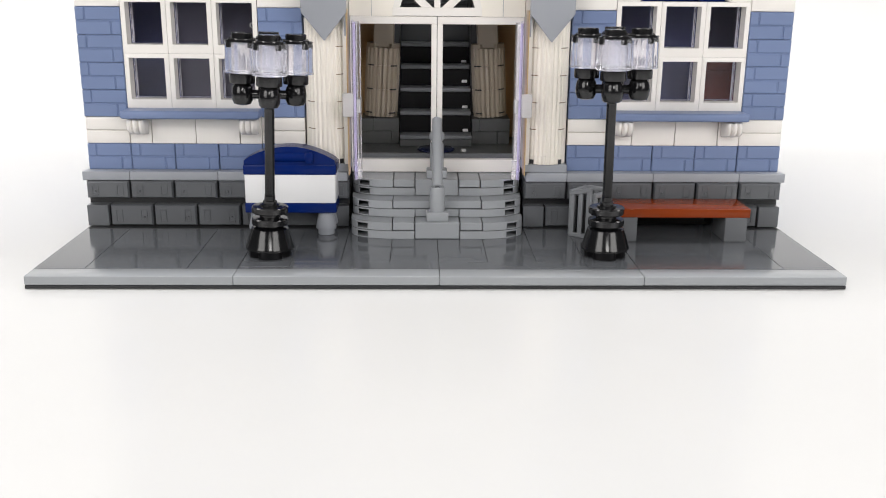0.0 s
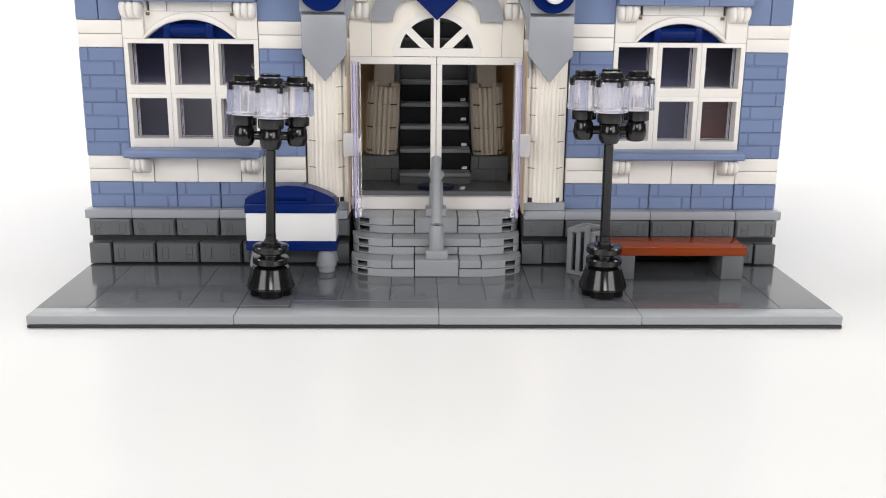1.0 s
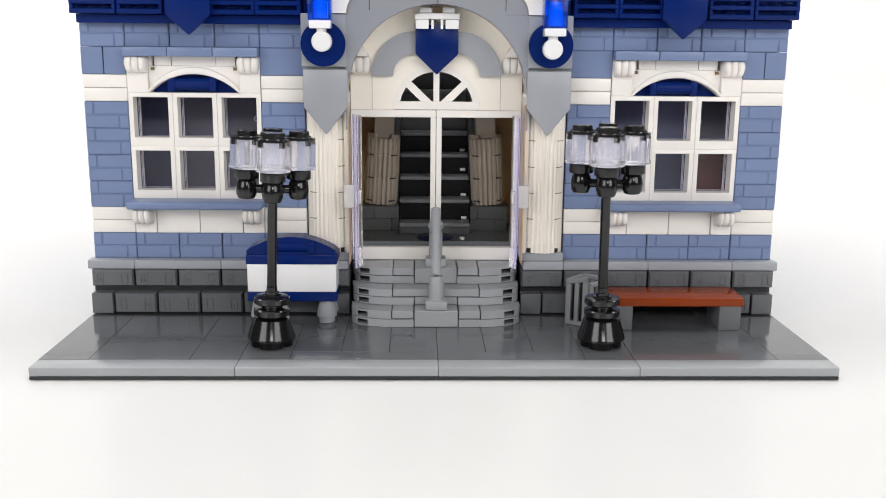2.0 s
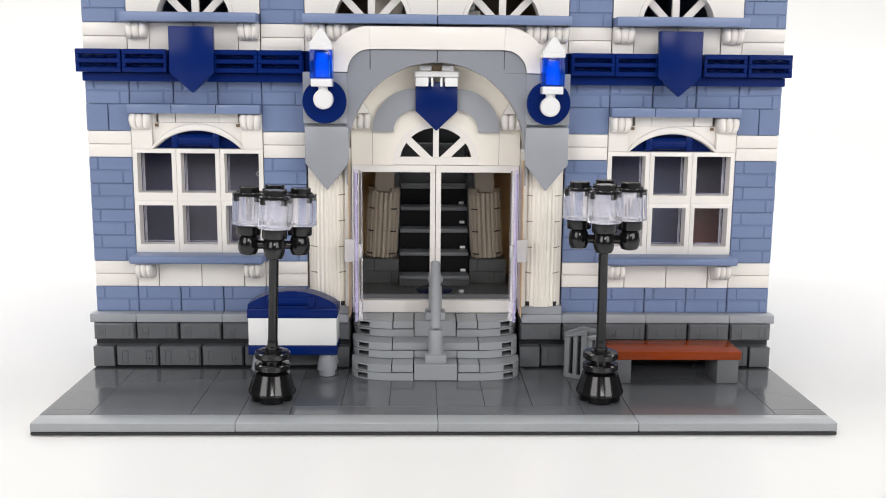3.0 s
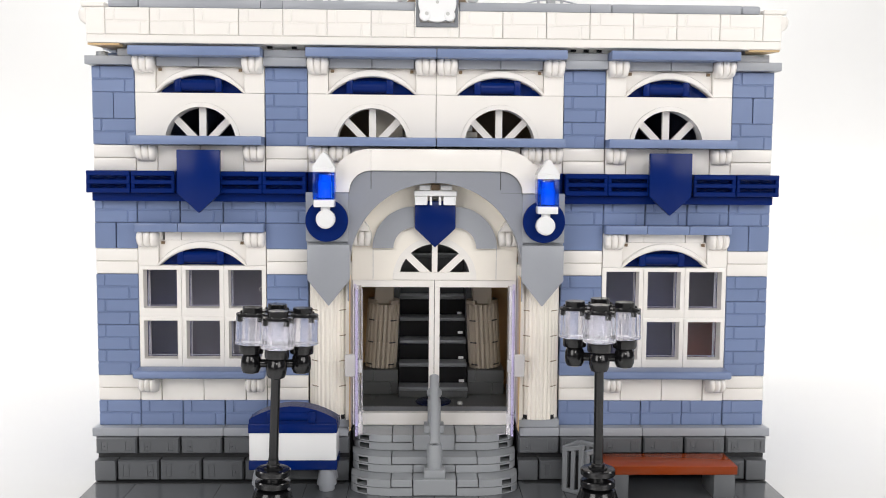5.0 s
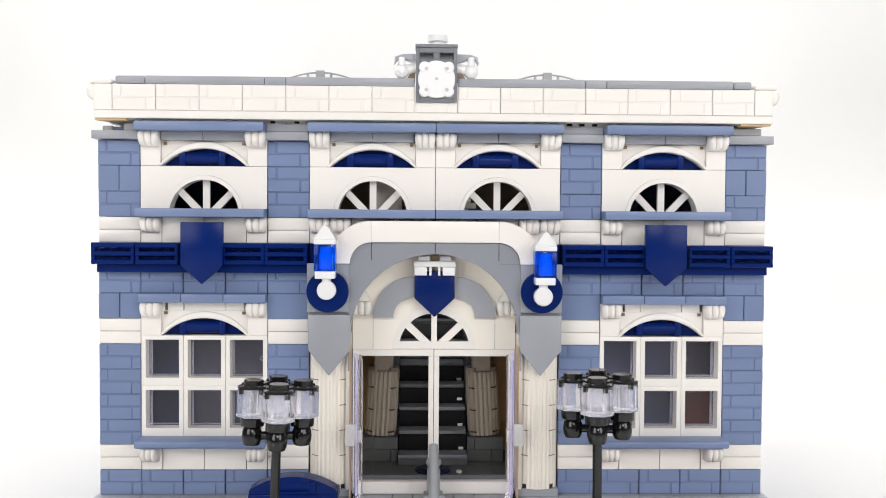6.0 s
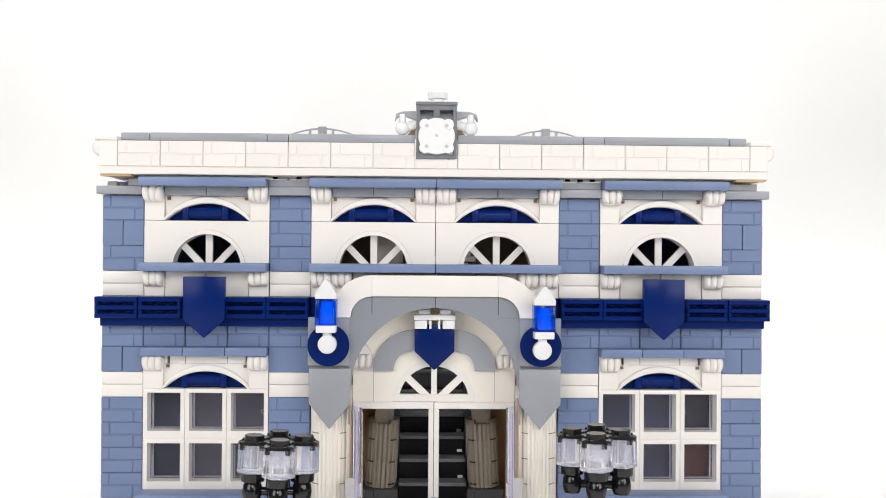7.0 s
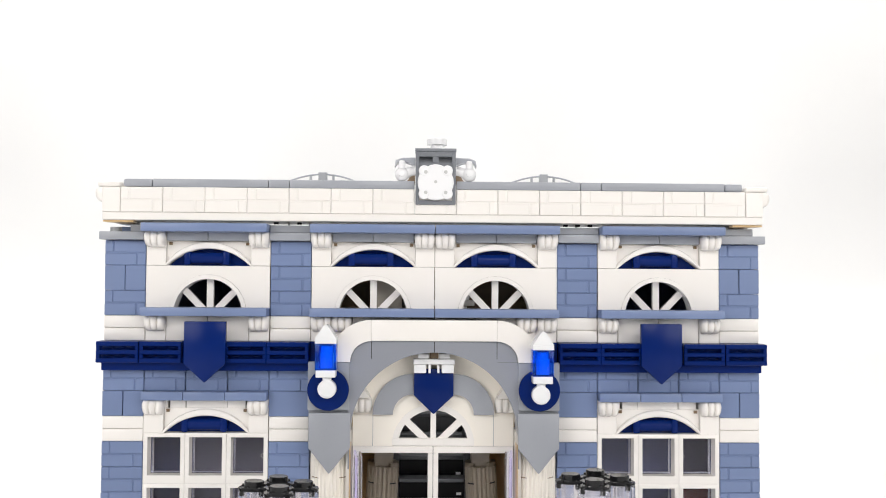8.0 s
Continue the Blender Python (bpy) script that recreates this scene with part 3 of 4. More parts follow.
box(bm, -16.2, 16.2, INNER - 0.25, INNER + 2, 80.0, 83.0, 0.15)
fan = bm_new()
for a, b in ((43.5, 1.4), (90, 1.1), (136.5, 1.4)):
    c, d = math.cos(radians(a)), math.sin(radians(a))
    prism(fan, [(u * c - v * d, u * d + v * c - 3.2) for u, v in ((1.6, -b), (15.4, -b), (15.4, b), (1.6, b))], INNER + 0.3, INNER + 1.8 - 0.1 * (a == 90))
shift(fan, 0, 0, 82.7)
light = hpart("fan_light", bm, WHITE, label="white half-round fan light over the doors")
part("glazing_bar", shift(fan, 0, -WALL, 0), WHITE, light)
for s in (-1, 1):
    hpart("inner_moulding", prism(bm_new(), arc(s * 8, 92.5, 8, 180 if s < 0 else 0, 90, 14) + arc(s * 8, 92.5, 16, 90, 180 if s < 0 else 0, 14), INNER - 2.2, INNER - 0.05), GREY)
    part("corbel", CORBEL, None, house, "white scroll bracket with three ribs", at=(s * 28.3, -0.4, 99.3))
    hpart("corbel_cap", prism(bm_new(), [(s * 31.4, 99.4), (s * 24.9, 99.4), (s * 25.3, 100.5), (s * 27.9, 104.2), (s * 28.7, 104.2)], WALL + 0.6, INNER), WHITE)
hpart("inner_moulding", box(bm_new(), -8, 8, INNER - 2.2, INNER - 0.05, 100.5, 108.5, 0.2), GREY)

# glazed double door: two white surrounds, leaves swung right out
for s in (-1, 1):
    x0, x1 = sorted((s * 0.1, s * 31.8))
    bm = bm_new()
    box(bm, x0, x1, INNER, INNER + 3.2, 77.1, 79.8, 0.2)
    box(bm, x0, x1, INNER - 0.4, INNER + 3.2, 22.5, 27.4, 0.3)
    box(bm, *sorted((s * 0.1, s * 2.1)), INNER, INNER + 3.2, 27.4, 77.1, 0.2)
    box(bm, *sorted((s * 29.4, s * 31.8)), INNER, INNER + 3.2, 27.4, 77.1, 0.2)
    door = hpart("door", bm, WHITE, label="white door surround with its clear leaf swung open")
    leaf = part("leaf", shift(prism(bm_new(), [(s * 31.4, 72.9), (s * 30.4, 72.9), (s * 28.6, 55.4), (s * 29.6, 55.2)], 23.2, 78.4, "xy"), 0, -WALL), VIOLET, door, "clear violet-edged door leaf")
    leaf.visible_shadow = False
    face = part("leaf_face", shift(prism(bm_new(), [(s * 30.2, 72.5), (s * 28.5, 72.5), (s * 26.9, 56.2), (s * 28.4, 56.0)], 23.4, 78.0, "xy"), 0, -WALL), HAZE, door, "hazy clear face of the door leaf")
    face.visible_shadow = False
    bm = box(bm_new(), *sorted((s * 29.7, s * 33.6)), 55.8, 57.4, 45.5, 54, 0.6, 2)
    box(bm, *sorted((s * 27.2, s * 28.6)), 55.4, 58, 47, 52, 0.5, 2)
    part("handle", shift(bm, 0, -WALL), MILKY, door, "milky white door handle")

# ---- rooms behind the doors and windows ----
HALL_Z = 29.2                          # top of the hall floor
hpart("hall_floor", box(bm_new(), -41.3, 41.3, 76.7, 239.8, 22.4, HALL_Z - 0.3, 0), DARK)
for i in range(5):
    for j in range(6):
        hpart("floor_tile", box(bm_new(), -40 + 16 * i + 0.08, -24 + 16 * i - 0.08, 76.7 + 16 * j, 92.6 + 16 * j, HALL_Z - 0.28, HALL_Z, 0), HALL)
stair = thing("inner_staircase", "dark grey toy staircase rising behind the entrance doors", "stairs", (0, 90, HALL_Z + 0.05))
for i in range(9):
    y, z = 7.6 * i, 8.45 * i + 0.7
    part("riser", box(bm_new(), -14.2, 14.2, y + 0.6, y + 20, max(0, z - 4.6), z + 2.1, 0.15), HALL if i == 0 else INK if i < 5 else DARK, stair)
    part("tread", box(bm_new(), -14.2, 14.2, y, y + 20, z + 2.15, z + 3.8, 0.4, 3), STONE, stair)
# white boxes in place of lamp reflections on the glossy stairs
for i, h in ((0, 0.3), (1, 0.2), (2, 1.3), (3, 0.2)):
    y, z = 7.6 * i + 7.75, 8.45 * i + 4.5 + h
    part("clip", box(bm_new(), 10.9, 13.1, y, y + 0.4, z, z + 1.2, 0.15), PURE, stair, "small white box standing in for a glint on the stairs")
for s in (-1, 1):
    part("side_wall", box(bm_new(), *sorted((s * 14.4, s * 18.4)), 23.4, 81, 0, 83, 0.2), DARK, stair, "dark grey wall along the stairs")
IN_DRUM, IN_TOP, IN_FOOT = [drum_mesh(r, 20, 1.1, h, 5, SHADED_CREAM) for r, h in ((6.8, 9.2), (6.8, 6.7), (6.6, 1.6))]
seam = bm_new()
for a0, a1 in ((212, 240), (300, 328)):
    prism(seam, arc(0, 0, 6.9, a0, a1, 8) + arc(0, 0, 5.9, a1, a0, 8), -0.24, 0.24, "xy")
IN_SEAM = mesh_of(seam, BASE)
for s in (-1, 1):
    low = thing("stair_wall", "low dark grey toy brick base beside the inner stairs", "wall", (s * 22.1, 97, HALL_Z + 0.03))
    cuts = (4.6, -2.5) if s < 0 else (2.8, -4.4)
    for k, cut in enumerate(cuts):
        for x0, x1 in ((-7.6, cut - 0.05), (cut + 0.05, 7.6)):
            part("brick", box(bm_new(), x0, x1, 0, 16, 5.15 * k, 5.15 * k + 5.08, 0.15), HALL, low)
    col = thing("inner_column", "fluted toy column in shade-darkened cream, tilting slightly on dark bricks", "column", (s * 22.1, 104.4, HALL_Z + 10.6), "inner columns")
    col.rotation_euler = (0, radians(-2.9 * s), 0)
    part("foot", IN_FOOT, None, col)
    for i in range(3):
        part("drum", IN_DRUM if i < 2 else IN_TOP, None, col, at=(0, 0, 1.65 + i * 9.3))
        part("seam", IN_SEAM, None, col, at=(0, -0.1, 1.62 + i * 9.3))
    for a0, a1 in ((125, 240), (-60, 55)):
        part("crown", prism(bm_new(), arc(0, 0, 6.6, a0, a1, 12) + arc(0, 0, 4.6, a1, a0, 12), 27.0, 28.6, "xy"), SHADED_CREAM, col)
    part("shaft", box(bm_new(), -4, 4, -4, 6, 27.0, 62, 0.3), SHADED_CREAM, col)
    hpart("hall_recess", box(bm_new(), *sorted((s * 18.6, s * 41.3)), 116, 119, 22.5, H(89.8), 0.1), TAN)
    hpart("hall_wall", box(bm_new(), *sorted((s * 41.5, s * 45)), 80, 247, 22.1, H(89.8), 0.1), TAN)
    # these walls are tinted to imitate the reflection on the window glass
    hpart("room_wall", box(bm_new(), *sorted((s * 45.2, s * 104)), 98, 102, 22.1, H(89.8), 0.1), SHEEN_GREY if s < 0 else SHEEN_BLUE)
    hpart("room_wall", box(bm_new(), *sorted((s * 104.1, s * 119.8)), 98, 102, 22.1, H(89.8), 0.1), SHEEN_BLUE if s < 0 else SHEEN_GREY)
hpart("upper_partition", box(bm_new(), -60, 60, 94, 97, H(95.1), H(136.8), 0.2), UMBER)
hpart("upper_partition", box(bm_new(), -2, 2, 146.2, 240, H(95.1), H(136.8), 0.2), UMBER)
desk = thing("upper_desk", "white toy desk standing behind the upper fan windows", "desk", (0, 80, H(95.1)))
part("top", box(bm_new(), -16.5, 16.5, 0, 9, 14.6, 17.0, 0.3), WHITE, desk)
for x in (-12, 12):
    part("leg", box(bm_new(), x - 1.5, x + 1.5, 1, 8, 0, 14.55, 0.2), WHITE, desk)
part("back_panel", box(bm_new(), -23, -12.6, -2.6, -1, 0, 30, 0.2), SAND, desk, "beige upright panel")
part("drawer_box", box(bm_new(), 9.5, 14.5, 0.2, 4, 17.05, 21, 0.3), PURE, desk, "small white box on the desk top")
mat = thing("floor_badge", "dark blue round badge lying on the hall floor", "badge", (0, 82.6, HALL_Z + 0.03))
part("disc", lathe(bm_new(), [(6.8, 0), (7.2, 0.2), (7.2, 0.7), (6.7, 1.0)], (0, 0, 0), 12), MIDNIGHT, mat)
knob = thing("floor_clip", "small pale grey toy clip lying on the hall floor", "clip", (10.5, 79.6, HALL_Z + 0.03))
part("ring", lathe(bm_new(), [(1.0, 0), (1.1, 0.2), (1.1, 0.9), (0.9, 1.1)], (0, 0, 0), 16), PALE, knob)
cab = thing("inner_cabinet", "red-brown toy cabinet standing behind the window", "cabinet", (107.5, 84, 22.1))
part("body", box(bm_new(), -6, 12, 4, 15, 0, 38, 0.3), MAROON, cab)
part("top", box(bm_new(), -6.6, 12.6, 3.4, 15.4, 38.1, 41, 0.3), MAROON, cab)

# ---- entrance steps ----
steps = thing("entrance_steps", "grey curved entrance steps of stacked toy plates", "steps", (0, 44, PAVE))
RISE = 3.03


def step_piece(x0, x1, y0, z0, z1):
    return box(bm_new(), x0 + 0.2, x1 - 0.2, y0, y0 + 14, z0 + 0.14, z1 - 0.14, 0.2)


def curved_end(s, y0, z0, z1, x_in=16.0):
    """Rounded end of a step: the plate curves back, with a slot under its lip."""
    def outline(cut):
        pts = [(x_in, y0), (16.2, y0), (19.0, y0 + 0.3), (22.4, y0 + 1.1), (24.6, y0 + 1.9)]
        if cut:
            pts += [(24.7, y0 + 12.4), (28.4, y0 + 12.6), (28.5, y0 + 4.0)]
        else:
            pts += [(26.6, y0 + 2.8)]
        pts += [(28.3, y0 + 4.0), (29.8, y0 + 5.6), (30.7, y0 + 8), (31.0, y0 + 14), (x_in, y0 + 14)]
        out = []
        for p in pts:
            if not out or p != out[-1]:
                out.append(p)
        return [(s * (x + 0.12), y) for x, y in out]
    bm = prism(bm_new(), outline(False), z1 - 0.8, z1 - 0.22, "xy")
    prism(bm, outline(True), z0 + 0.35, z1 - 0.82, "xy")
    prism(bm, outline(False), z0 + 0.03, z0 + 0.33, "xy")
    return bm


for k in range(6):
    y0, z0, z1 = 8.0 * (k // 2), RISE * k, RISE * (k + 1)
    for s in (-1, 1):
        part("curved_plate", curved_end(s, y0, z0, z1, 16.0 if k % 2 else 8.0), STEP, steps)
    if k in (0, 4):
        part("block", box(bm_new(), -7.82, 7.82, y0 - 0.15, y0 + 14, z0 + 0.05, z1 + RISE - 0.05, 0.25), STEP, steps)
    elif k == 2:
        part("plate", step_piece(-8, 8, y0, z0, z1), STEP, steps)
    elif k == 3:
        part("plate", step_piece(-16, 16, y0, z0, z1), STEP, steps)
    else:
        for a, b in ((-16, -8), (8, 16)):
            part("plate", step_piece(a, b, y0, z0, z1), STEP, steps)
for x0, x1 in ((-31.4, -16), (-16, -8), (-8, 8), (8, 16), (16, 31.4)):
    part("landing_tile", box(bm_new(), x0 + 0.13, x1 - 0.13, 26, 35.8, 13, 6 * RISE - 0.03, 0.2), STEP, steps)

rail = thing("handrail", "light grey toy handrail rising over the entrance steps", "handrail", (0, 44, PAVE))
part("foot", box(bm_new(), -3.9, 3.9, 0.6, 7.4, 2 * RISE, 2 * RISE + 3.2, 0.4, 2), STEP, rail)
bm = lathe(bm_new(), [(2.75, 9.2), (2.75, 17.6), (2.4, 18.2)], (0, 4.4, 0), 24)
part("post", bm, STEP, rail)
part("bar", rod(bm_new(), (0, 2.2, 18.2), (0, 23.0, 39.0), 1.85, 22), STEP, rail)
part("bar_end", rod(bm_new(), (0, 2.13, 18.13), (0, 2.19, 18.19), 1.0, 16), DARK, rail)
part("upper_foot", box(bm_new(), -3.8, 3.8, 17.5, 24.5, 6 * RISE, 6 * RISE + 3.0, 0.4, 2), STEP, rail)
part("upper_post", box(bm_new(), -2.5, 2.5, 18.5, 23, 6 * RISE + 3.05, 31, 0.8, 2), STEP, rail)
part("clip", ball(bm_new(), (0, 19.2, 33.6), 2.5, 1.18, 1, 0.95), STEP, rail)


# ---- street lamps ----
def street_lamp(x, lift, lean, spin):
    lamp = thing("street_lamp", "black toy street lamp with four clear lanterns", "street lamp", (x, 24, PAVE), "street lamps")
    bm = lathe(bm_new(), [(7.3, 2.5), (7.95, 2.6), (8.0, 3.2), (7.85, 3.5), (6.2, 8.9), (6.05, 9.4), (5.6, 9.6)], (0, 0, 0), 48)
    part("base", bm, BLACK, lamp)
    part("foot", lathe(bm_new(), [(6.7, 0), (6.9, 0.2), (6.9, 2.5)], (0, 0, 0), 64, "z", 1.6, 4, 10, math.pi), INK, lamp)
    part("ring", lathe(bm_new(), [(3.8, 9.6), (3.8, 10.3), (5.6, 10.45), (5.95, 10.8), (5.95, 12.5), (5.6, 12.85), (3.6, 13.0)], (0, 0, 0), 36), BLACK, lamp)
    part("ring", lathe(bm_new(), [(3.4, 13.0), (3.4, 14.3), (5.6, 14.45), (5.95, 14.8), (5.95, 16.4), (5.6, 16.75), (3.3, 16.85), (3.2, 17.4), (2.3, 17.5), (2.3, 18.4), (1.8, 18.6), (1.75, 20)], (0, 0, 0), 36), BLACK, lamp)
    part("pole", lathe(bm_new(), [(1.75, 20), (1.6, 21), (1.6, 49.5 + lift), (1.7, 49.8 + lift)], (0, 0, 0), 24), BLACK, lamp)
    up = lift
    lamp.rotation_euler = (0, radians(lean), radians(spin))
    part("hub", lathe(bm_new(), [(2.6, 48.8 + up), (3.2, 49.4 + up), (3.5, 51 + up), (3.5, 55 + up), (3.1, 56 + up)], (0, 0, 0), 28), BLACK, lamp)
    OFF = 8.35
    for dx, dy in ((0, 1), (-1, 0), (1, 0), (0, -1)):
        c = (OFF * dx, OFF * dy, up)
        bm = rod(bm_new(), (0, 0, 53 + up), (OFF * dx, OFF * dy, 53 + up), 1.45, 14)
        lathe(bm, [(1.6, 49.6), (2.7, 50.0), (3.25, 51.2), (3.4, 53.0), (3.1, 55.2), (2.5, 56.2)], c, 26)
        part("arm", bm, BLACK, lamp)
        part("cup", lathe(bm_new(), [(2.6, 56.2), (3.9, 56.5), (4.0, 56.8), (4.0, 59.2), (3.6, 59.5)], c, 28), BLACK, lamp)
        bm = lathe(bm_new(), [(3.4, 59.55), (5.4, 59.75), (5.75, 60.1), (5.55, 61.6), (5.5, 68.9), (5.3, 69.2)], c, 64, "z", 0.5, 8, 2)
        g = part("lantern", bm, LILAC, lamp, "clear lilac-tinted lantern")
        g.visible_shadow = False
        part("tube", lathe(bm_new(), [(2.2, 59.6), (2.4, 59.8), (2.4, 68.4), (2.2, 68.6)], c, 20), LILAC, g)
        bm = lathe(bm_new(), [(5.2, 69.25), (5.4, 69.5), (5.2, 69.9), (3.5, 70.0), (3.3, 70.2), (3.3, 71.9), (3.1, 72.1)], c, 36)
        for k in range(4):
            a = radians(90 * k + 45)
            box(bm, c[0] + 4.5 * math.cos(a) - 0.9, c[0] + 4.5 * math.cos(a) + 0.9, c[1] + 4.5 * math.sin(a) - 0.9, c[1] + 4.5 * math.sin(a) + 0.9, 69.3 + up, 70.4 + up, 0.2)
        part("cap", bm, BLACK, lamp)
        for k in range(4):
            a = radians(90 * k + 35)
            x, y = c[0] + 4.6 * math.cos(a), c[1] + 4.6 * math.sin(a)
            part("prong", box(bm_new(), x - 0.9, x + 0.9, y - 0.9, y + 0.9, 67.6 + up, 69.2 + up, 0.1), BLACK, lamp)
    return lamp


for x, lift, lean, spin in ((-56, 0.0, 2.0, 9), (55.8, 2.4, -0.5, -11)):
    street_lamp(x, lift, lean, spin)

# ---- blue and white chest on cone legs ----
chest = thing("toy_mailbox", "white and dark blue toy mailbox on grey cone legs", "mailbox", (-51.9, 47.6, PAVE))
for sx in (-1, 1):
    for y in (3.8, 10.6):
        part("leg", lathe(bm_new(), [(2.7, 0), (2.9, 0.2), (2.9, 2.0), (3.6, 2.2), (3.7, 2.6), (2.5, 8.4)], (sx * 12, y, 0), 28), GREY, chest)
part("lower_plate", box(bm_new(), -16.1, 16.1, 0, 13.4, 8.5, 12.0, 0.3, 2), NAVY, chest)
part("body", box(bm_new(), -15.9, 15.9, 0.1, 13.2, 12.05, 22.2, 0.25, 2), PURE, chest)
part("upper_plate", box(bm_new(), -16.2, 16.2, -0.2, 13.5, 22.25, 25.7, 0.3, 2), NAVY, chest)
bm = prism(bm_new(), [(-15.9, 25.8), (15.9, 25.8), (15.9, 27.2)] + [(15.9 - 31.8 * k / 24, 27.4 + 4.8 * (1 - (1 - k / 12) ** 2)) for k in range(1, 24)] + [(-15.9, 27.2)], 0.2, 7.6)
part("lid", bm, NAVY, chest, "dark blue arched lid")
bm = rod(bm_new(), (-9, 0.6, 28.4), (8.6, 0.6, 28.4), 1.7, 18)
box(bm, 5.6, 8.4, -1.2, 1.4, 26.2, 30.4, 0.5, 2)
box(bm, -8.8, -6, -1.2, 1.4, 26.2, 30.4, 0.5, 2)
part("lid_bar", bm, NAVY, chest)

# ---- bench ----
bench = thing("bench", "red-brown toy bench seat on two grey blocks", "bench", (85.9, 40.3, PAVE))
part("seat", box(bm_new(), -24, 24, 0, 15.8, 8.9, 12.1, 0.3, 2), BROWN, bench)
for sx in (-1, 1):
    part("leg", box(bm_new(), *sorted((sx * 15.6, sx * 23.4)), 0.6, 15, 0, 8.85, 0.25, 2), LEG, bench)


# ---- slatted bin ----
bin_thing = thing("litter_bin", "light grey slatted toy litter bin on the pavement", "litter bin", (54.4, 48.2, PAVE))
def slat_panel(left, right, foot=0.0, w=4.2):
    """An upright panel with two long slots; left, right: heights of its top corners."""
    def top(x):
        return left + (right - left) * (x + w) / (2 * w)
    bm = bm_new()
    for x0, x1 in ((-w, -2.45), (-0.85, 0.85), (2.45, w)):
        prism(bm, [(x0, foot), (x1, foot), (x1, top(x1) - 1.5), (x0, top(x0) - 1.5)], -0.7, 0.7)
    prism(bm, [(-w, top(-w) - 1.5), (w, top(w) - 1.5), (w, top(w)), (-w, top(-w))], -0.85, 0.85)
    prism(bm, [(-w, foot), (w, foot), (w, foot + 1.5), (-w, foot + 1.5)], -0.8, 0.8)
    bmesh.ops.bevel(bm, geom=list(bm.edges), offset=0.18, segments=1, affect="EDGES", profile=0.5)
    return bm


for x, y, turn, left, right in ((-3.3, -1.1, -40, 16.4, 18.6), (4.0, -1.2, 37, 16.4, 16.4), (3.6, 5.3, 140, 17.2, 17.2), (-3.2, 5.2, 217, 17.2, 16.4)):
    part("slat_panel", slat_panel(left, right), BINGREY, bin_thing, at=(x, y, 0), turn=turn)
# black cylinder added inside so the slots look as dark as their shade
part("liner", lathe(bm_new(), [(4.2, 0.2), (4.2, 14)], (0, 2.1, 0), 24), INK, bin_thing)


# ---- shields on the facade ----
def shield(bm, w, top, shoulder, tip, y0, y1):
    prism(bm, [(-w, shoulder), (0, tip), (w, shoulder), (w, top), (-w, top)], y0, y1)
    bmesh.ops.bevel(bm, geom=[e for e in bm.edges], offset=0.25, segments=2, affect="EDGES", profile=0.5)
    return bm


for x in (-86.65, 86.65):
    tagged(part("shield_plaque", shield(bm_new(), 7.8, 129.3, 113.4, 106.3, 55.4, 58.2), NAVY, at=(x, 0, 0)), "dark blue shield plaque hanging on the lattice band", "plaque", "blue shields")
for x in (-39.7, 40.0):
    tagged(part("shield_plaque", shield(bm_new(), 7.85, 94.8, 81.5, 71.8, FRONT, FRONT + 2.4), GREY, at=(x, 0, 0)), "light grey pointed shield plaque over a column", "plaque", "grey shields")
tagged(part("shield_plaque", shield(bm_new(), 7.75, 110.8, 100.3, 93.0, 68.6, 70.8), NAVY), "dark blue shield plaque under the porch vault", "plaque")
crest = thing("porch_crest", "white toy crest piece over the porch shield", "crest", (0, 66.4, 113.6))
part("bar", box(bm_new(), -8.2, 8.2, -0.8, 3, -0.9, 1.2, 0.3), PURE, crest)
for x in (-5.4, 5.4):
    part("clip", box(bm_new(), x - 2.4, x + 2.4, -0.6, 3, -4.3, -1.0, 0.4, 2), PURE, crest)
    part("knob", box(bm_new(), x * 0.76 - 2.2, x * 0.76 + 2.2, -0.6, 2.6, 1.3, 3.3, 0.5, 2), PURE, crest)
part("stop", box(bm_new(), -1.6, 1.6, 0.4, 2.6, 1.3, 3.6, 0.2), UMBER, crest)
for x in (-1.7, 1.7):
    part("pin", box(bm_new(), x - 0.45, x + 0.45, 0, 1.2, -4.3, -1.0, 0.1), PURE, crest)


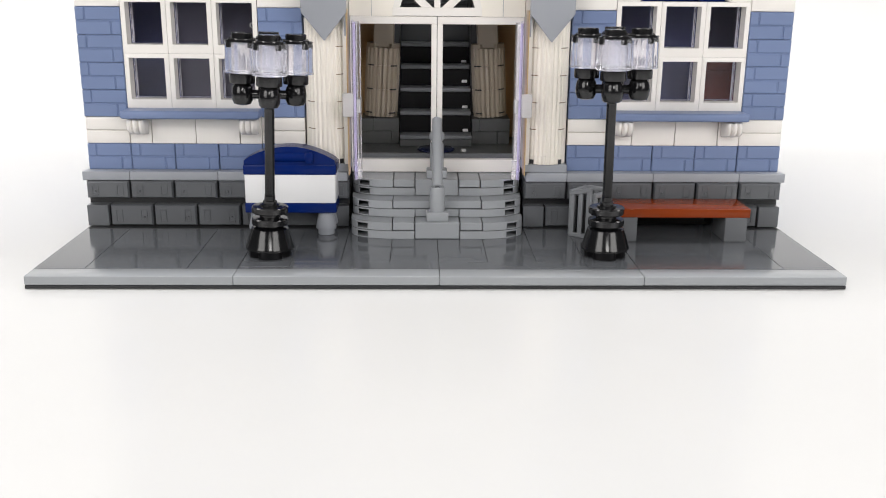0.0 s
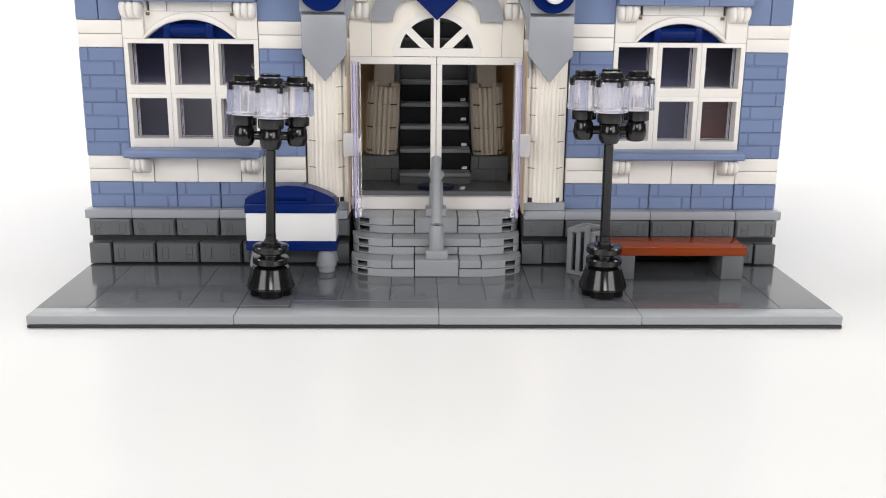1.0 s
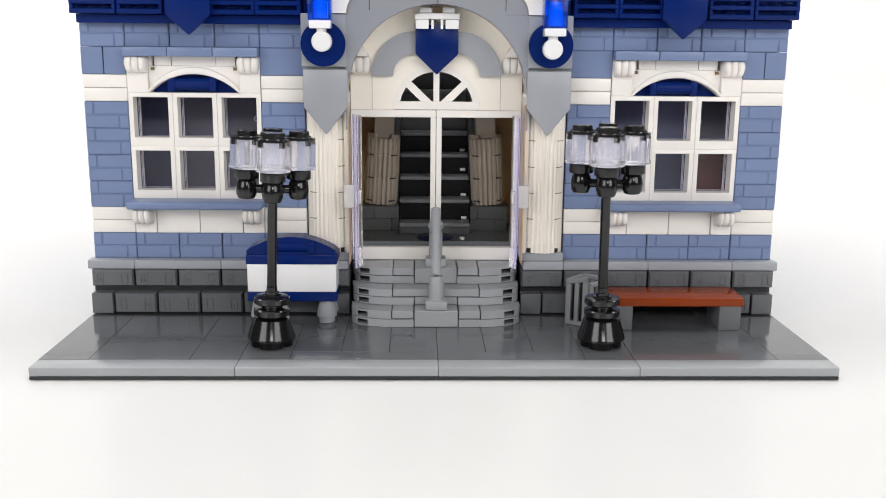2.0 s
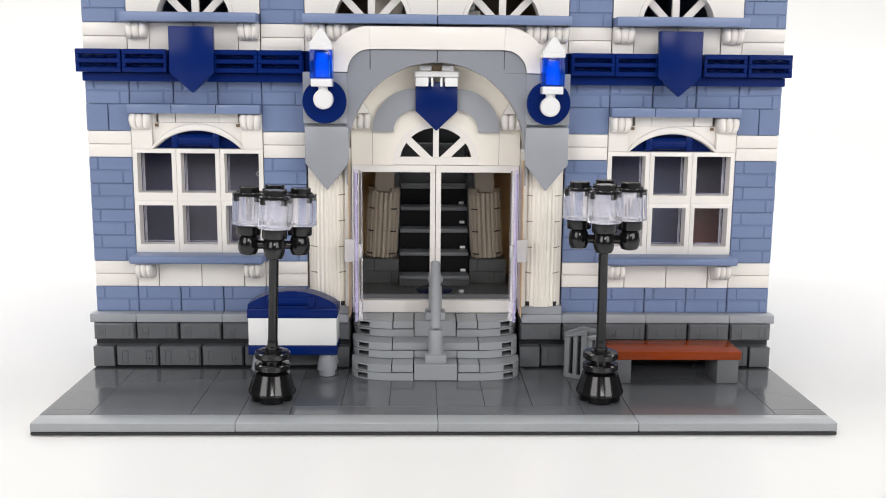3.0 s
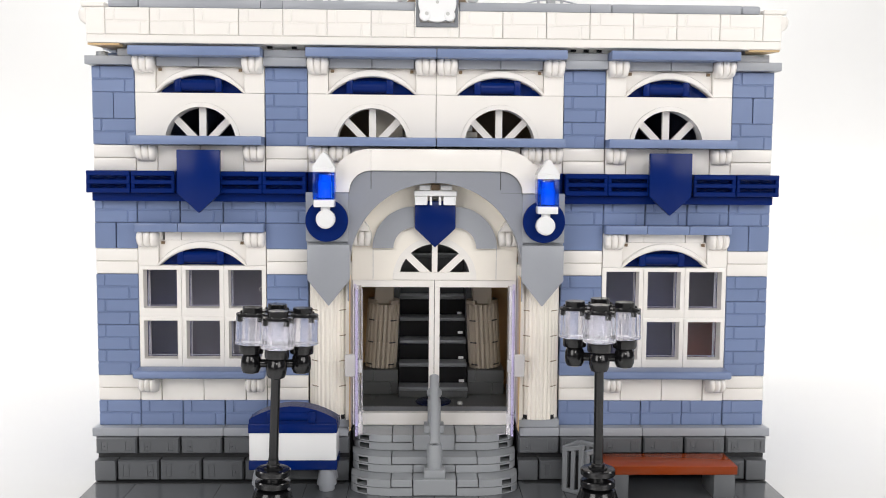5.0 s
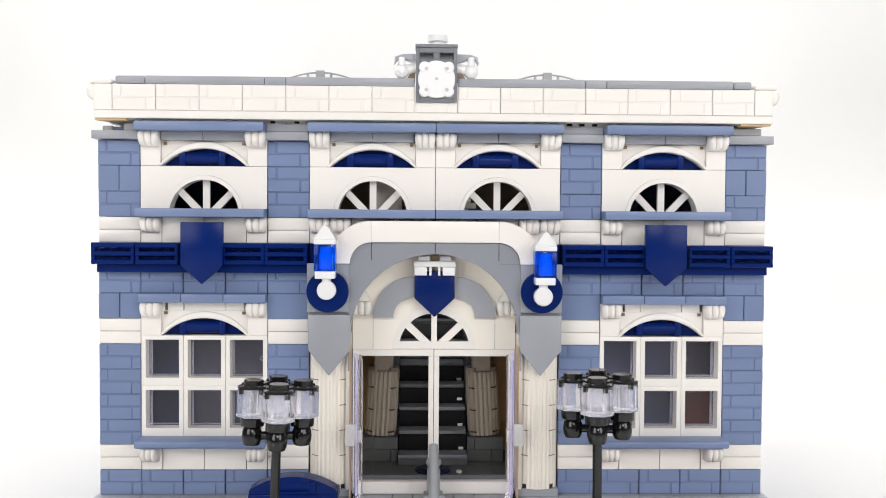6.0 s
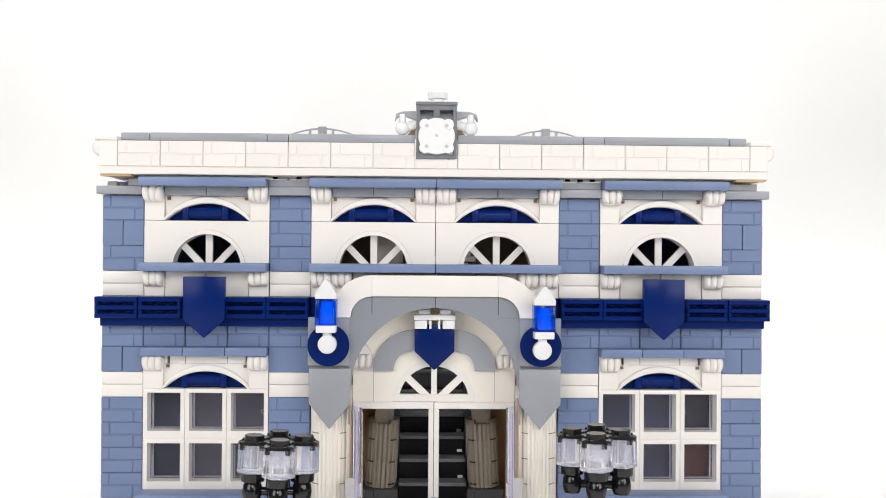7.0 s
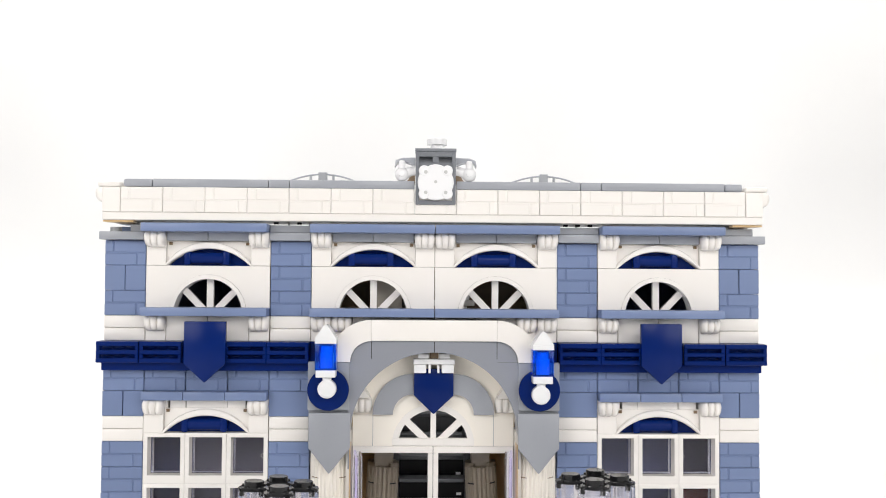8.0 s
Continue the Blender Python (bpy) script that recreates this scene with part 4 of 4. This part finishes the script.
# ---- blue wall lamps ----
def wall_lamp(x, lift, lean):
    lamp = thing("wall_lamp", "blue lantern with white cap on a dark blue disc", "wall lamp", (x, FRONT, 103.7), "blue wall lamps")
    part("back_plate", box(bm_new(), -7.9, 7.9, 0.6, 2.5, -7.9, 10.4, 0.2), GREY, lamp)
    part("disc", lathe(bm_new(), [(7.6, -1.6), (7.85, -1.3), (7.85, 0.2), (7.6, 0.5)], (0, 0, 0), 48, "y"), NAVY, lamp)
    bm = lathe(bm_new(), [(3.0, -6.4), (3.5, -6.0), (3.5, -3.2), (2.6, -1.7)], (0, 0, lift), 32, "y")
    rod(bm, (0, -4.6, lift), (lean * 0.3, -4.6, 4.6 + lift), 1.7, 18)
    part("bracket", bm, PURE, lamp)
    u, c = lift, lean
    part("cradle", box(bm_new(), -3.7 + c, 3.7 + c, -8.0, -1.4, 4.4 + u, 7.1 + u, 0.35, 2), PURE, lamp)
    bm = box(bm_new(), -3.95 + c, 3.95 + c, -8.6, -0.9, 7.2 + u, 17.0 + u, 0.25, 2)
    made = bmesh.ops.create_cube(bm, size=1, matrix=Matrix.Translation((c, -4.75, 12.0 + u)) @ Matrix.Diagonal((5.0, 4.8, 8.4, 1)))
    bmesh.ops.reverse_faces(bm, faces=list({f for v in made["verts"] for f in v.link_faces}))
    glow = part("lantern", bm, COBALT, lamp, "clear bright blue lantern")
    glow.visible_shadow = False
    # white core added inside the lantern to brighten its blue
    part("stud", lathe(bm_new(), [(2.45, 7.9 + u), (2.45, 13.4 + u), (2.1, 13.7 + u), (2.1, 16.0 + u)], (c + 0.2, -4.6, 0), 20), PURE, lamp)
    bm = box(bm_new(), -4.0 + c, 4.0 + c, -8.7, -0.8, 17.05 + u, 18.9 + u, 0.2)
    prism(bm, [(-4.0 + c, 18.9 + u), (4.0 + c, 18.9 + u), (0.9 + c, 23.6 + u), (c, 24.1 + u), (-0.9 + c, 23.6 + u)], -8.7, -0.8)
    part("cap", bm, PURE, lamp)
    return lamp


wall_lamp(-40.2, 0.8, -0.4)
wall_lamp(40.1, -1.2, 0.5)

# ---- roof emblem ----
emblem = thing("roof_emblem", "grey framed emblem with a white lobed disc on the parapet", "emblem", (0, 57, 174.4))
CASE = plastic("case_grey_plastic", (0.17, 0.18, 0.2), 0.3)
part("case_back", box(bm_new(), -6.2, 6.2, 2.4, 3.1, 1.7, 14.5, 0), INK, emblem)
part("case_top", box(bm_new(), -7.9, 7.9, -0.4, 8.2, 20.3, 21.6, 0.15), CASE, emblem)
part("case", box(bm_new(), -7.6, 7.6, 3.2, 8, 0.2, 20.2, 0.1), CASE, emblem)
for x0, x1, z0, z1 in ((-7.7, -6.3, 0, 20.25), (6.3, 7.7, 0, 20.25), (-6.3, 6.3, 0, 1.6), (-6.3, 6.3, 18.4, 20.25), (-6.3, 6.3, 14.6, 16.0), (-1.2, 1.2, 16.0, 18.4)):
    part("case_bar", box(bm_new(), x0, x1, 0, 3.6, z0, z1, 0.12), CASE, emblem)
bm = lathe(bm_new(), [(6.6, -1.5), (6.9, -1.2), (6.9, 0.4), (6.6, 0.8)], (0, 0, 8.4), 44, "y")
for sx in (-1, 1):
    for sz in (-1, 1):
        lathe(bm, [(1.8, -1.7), (2.1, -1.3), (2.1, 0.5), (1.8, 0.9)], (sx * 4.45, 0, 8.4 + sz * 4.45), 20, "y")
disc = part("disc", bm, PURE, emblem, "white disc with four lobes")
for sx in (-1, 1):
    for sz in (-1, 1):
        part("hole", lathe(bm_new(), [(0.7, -1.8), (0.7, -1.72)], (sx * 3.8, 0, 8.4 + sz * 3.9), 16, "y"), PALE, disc)
part("hub", lathe(bm_new(), [(0.6, -1.7), (0.6, -1.55)], (0, 0, 8.6), 12, "y"), PALE, disc)
for s in (-1, 1):
    part("wing", prism(bm_new(), [(s * 7.8, 18.3), (s * 12.8, 18.1), (s * 15.4, 17.2), (s * 15.8, 14.8), (s * 14.8, 16.3), (s * 11.6, 16.6), (s * 7.8, 15.3)], 2, 8), GREY, emblem)
    bm = ball(bm_new(), (s * 13.0, 3.4, 11.9), 2.75, 1, 1, 1)
    rod(bm, (s * 7.9, 4, 13.2), (s * 12.4, 4, 12.2), 2.0, 16)
    lathe(bm, [(1.35, 14.0), (1.25, 16.9), (0.9, 17.1)], (s * 13.0, 2.6, 0), 16)
    lathe(bm, [(0.9, 0.4), (1.2, 0.5), (1.2, 1.4)], (s * 13.0, 0, 11.9), 16, "y")
    part("scroll", bm, PURE, emblem)
    part("foot", prism(bm_new(), [(s * 7.9, 8.3), (s * 11.8, 8.3), (s * 7.9, 13.2)], 3, 8), UMBER, emblem)
part("finial", lathe(bm_new(), [(3.6, 20.5), (3.6, 23.2), (2.6, 23.4), (2.6, 24.3), (3.9, 24.5), (3.9, 26.8), (3.6, 27.0)], (0.6, 12, 0), 24), PURE, emblem)

# ---- low curved rails on the roof ----
for x in (-44.8, 43.6):
    hoop = thing("roof_hoop", "thin grey curved rail with a small block on the roof", "rail", (x, 74, H(140.6)), "roof hoops")
    pts = [(-13.6 + 27.2 * k / 16, 21.0 - 3.0 * ((k - 8) / 8) ** 2) for k in range(17)]
    bm = bm_new()
    for a, b in zip(pts, pts[1:]):
        rod(bm, (a[0], 0, a[1]), (b[0], 0, b[1]), 0.35, 8)
    part("rail", bm, GREY, hoop)
    part("block", box(bm_new(), -1.7, 1.7, -1.2, 2, 17.6, 21.8, 0.2), STEP, hoop)
    for dx in (-4.8, 4.2):
        part("stay", box(bm_new(), dx - 0.5, dx + 0.5, -0.5, 0.5, 0, 20.6, 0), STEP, hoop)
    for dx in (-13.2, 13.2):
        part("stay", box(bm_new(), dx - 0.4, dx + 0.4, -0.5, 0.5, 0, 18.0, 0), STEP, hoop)
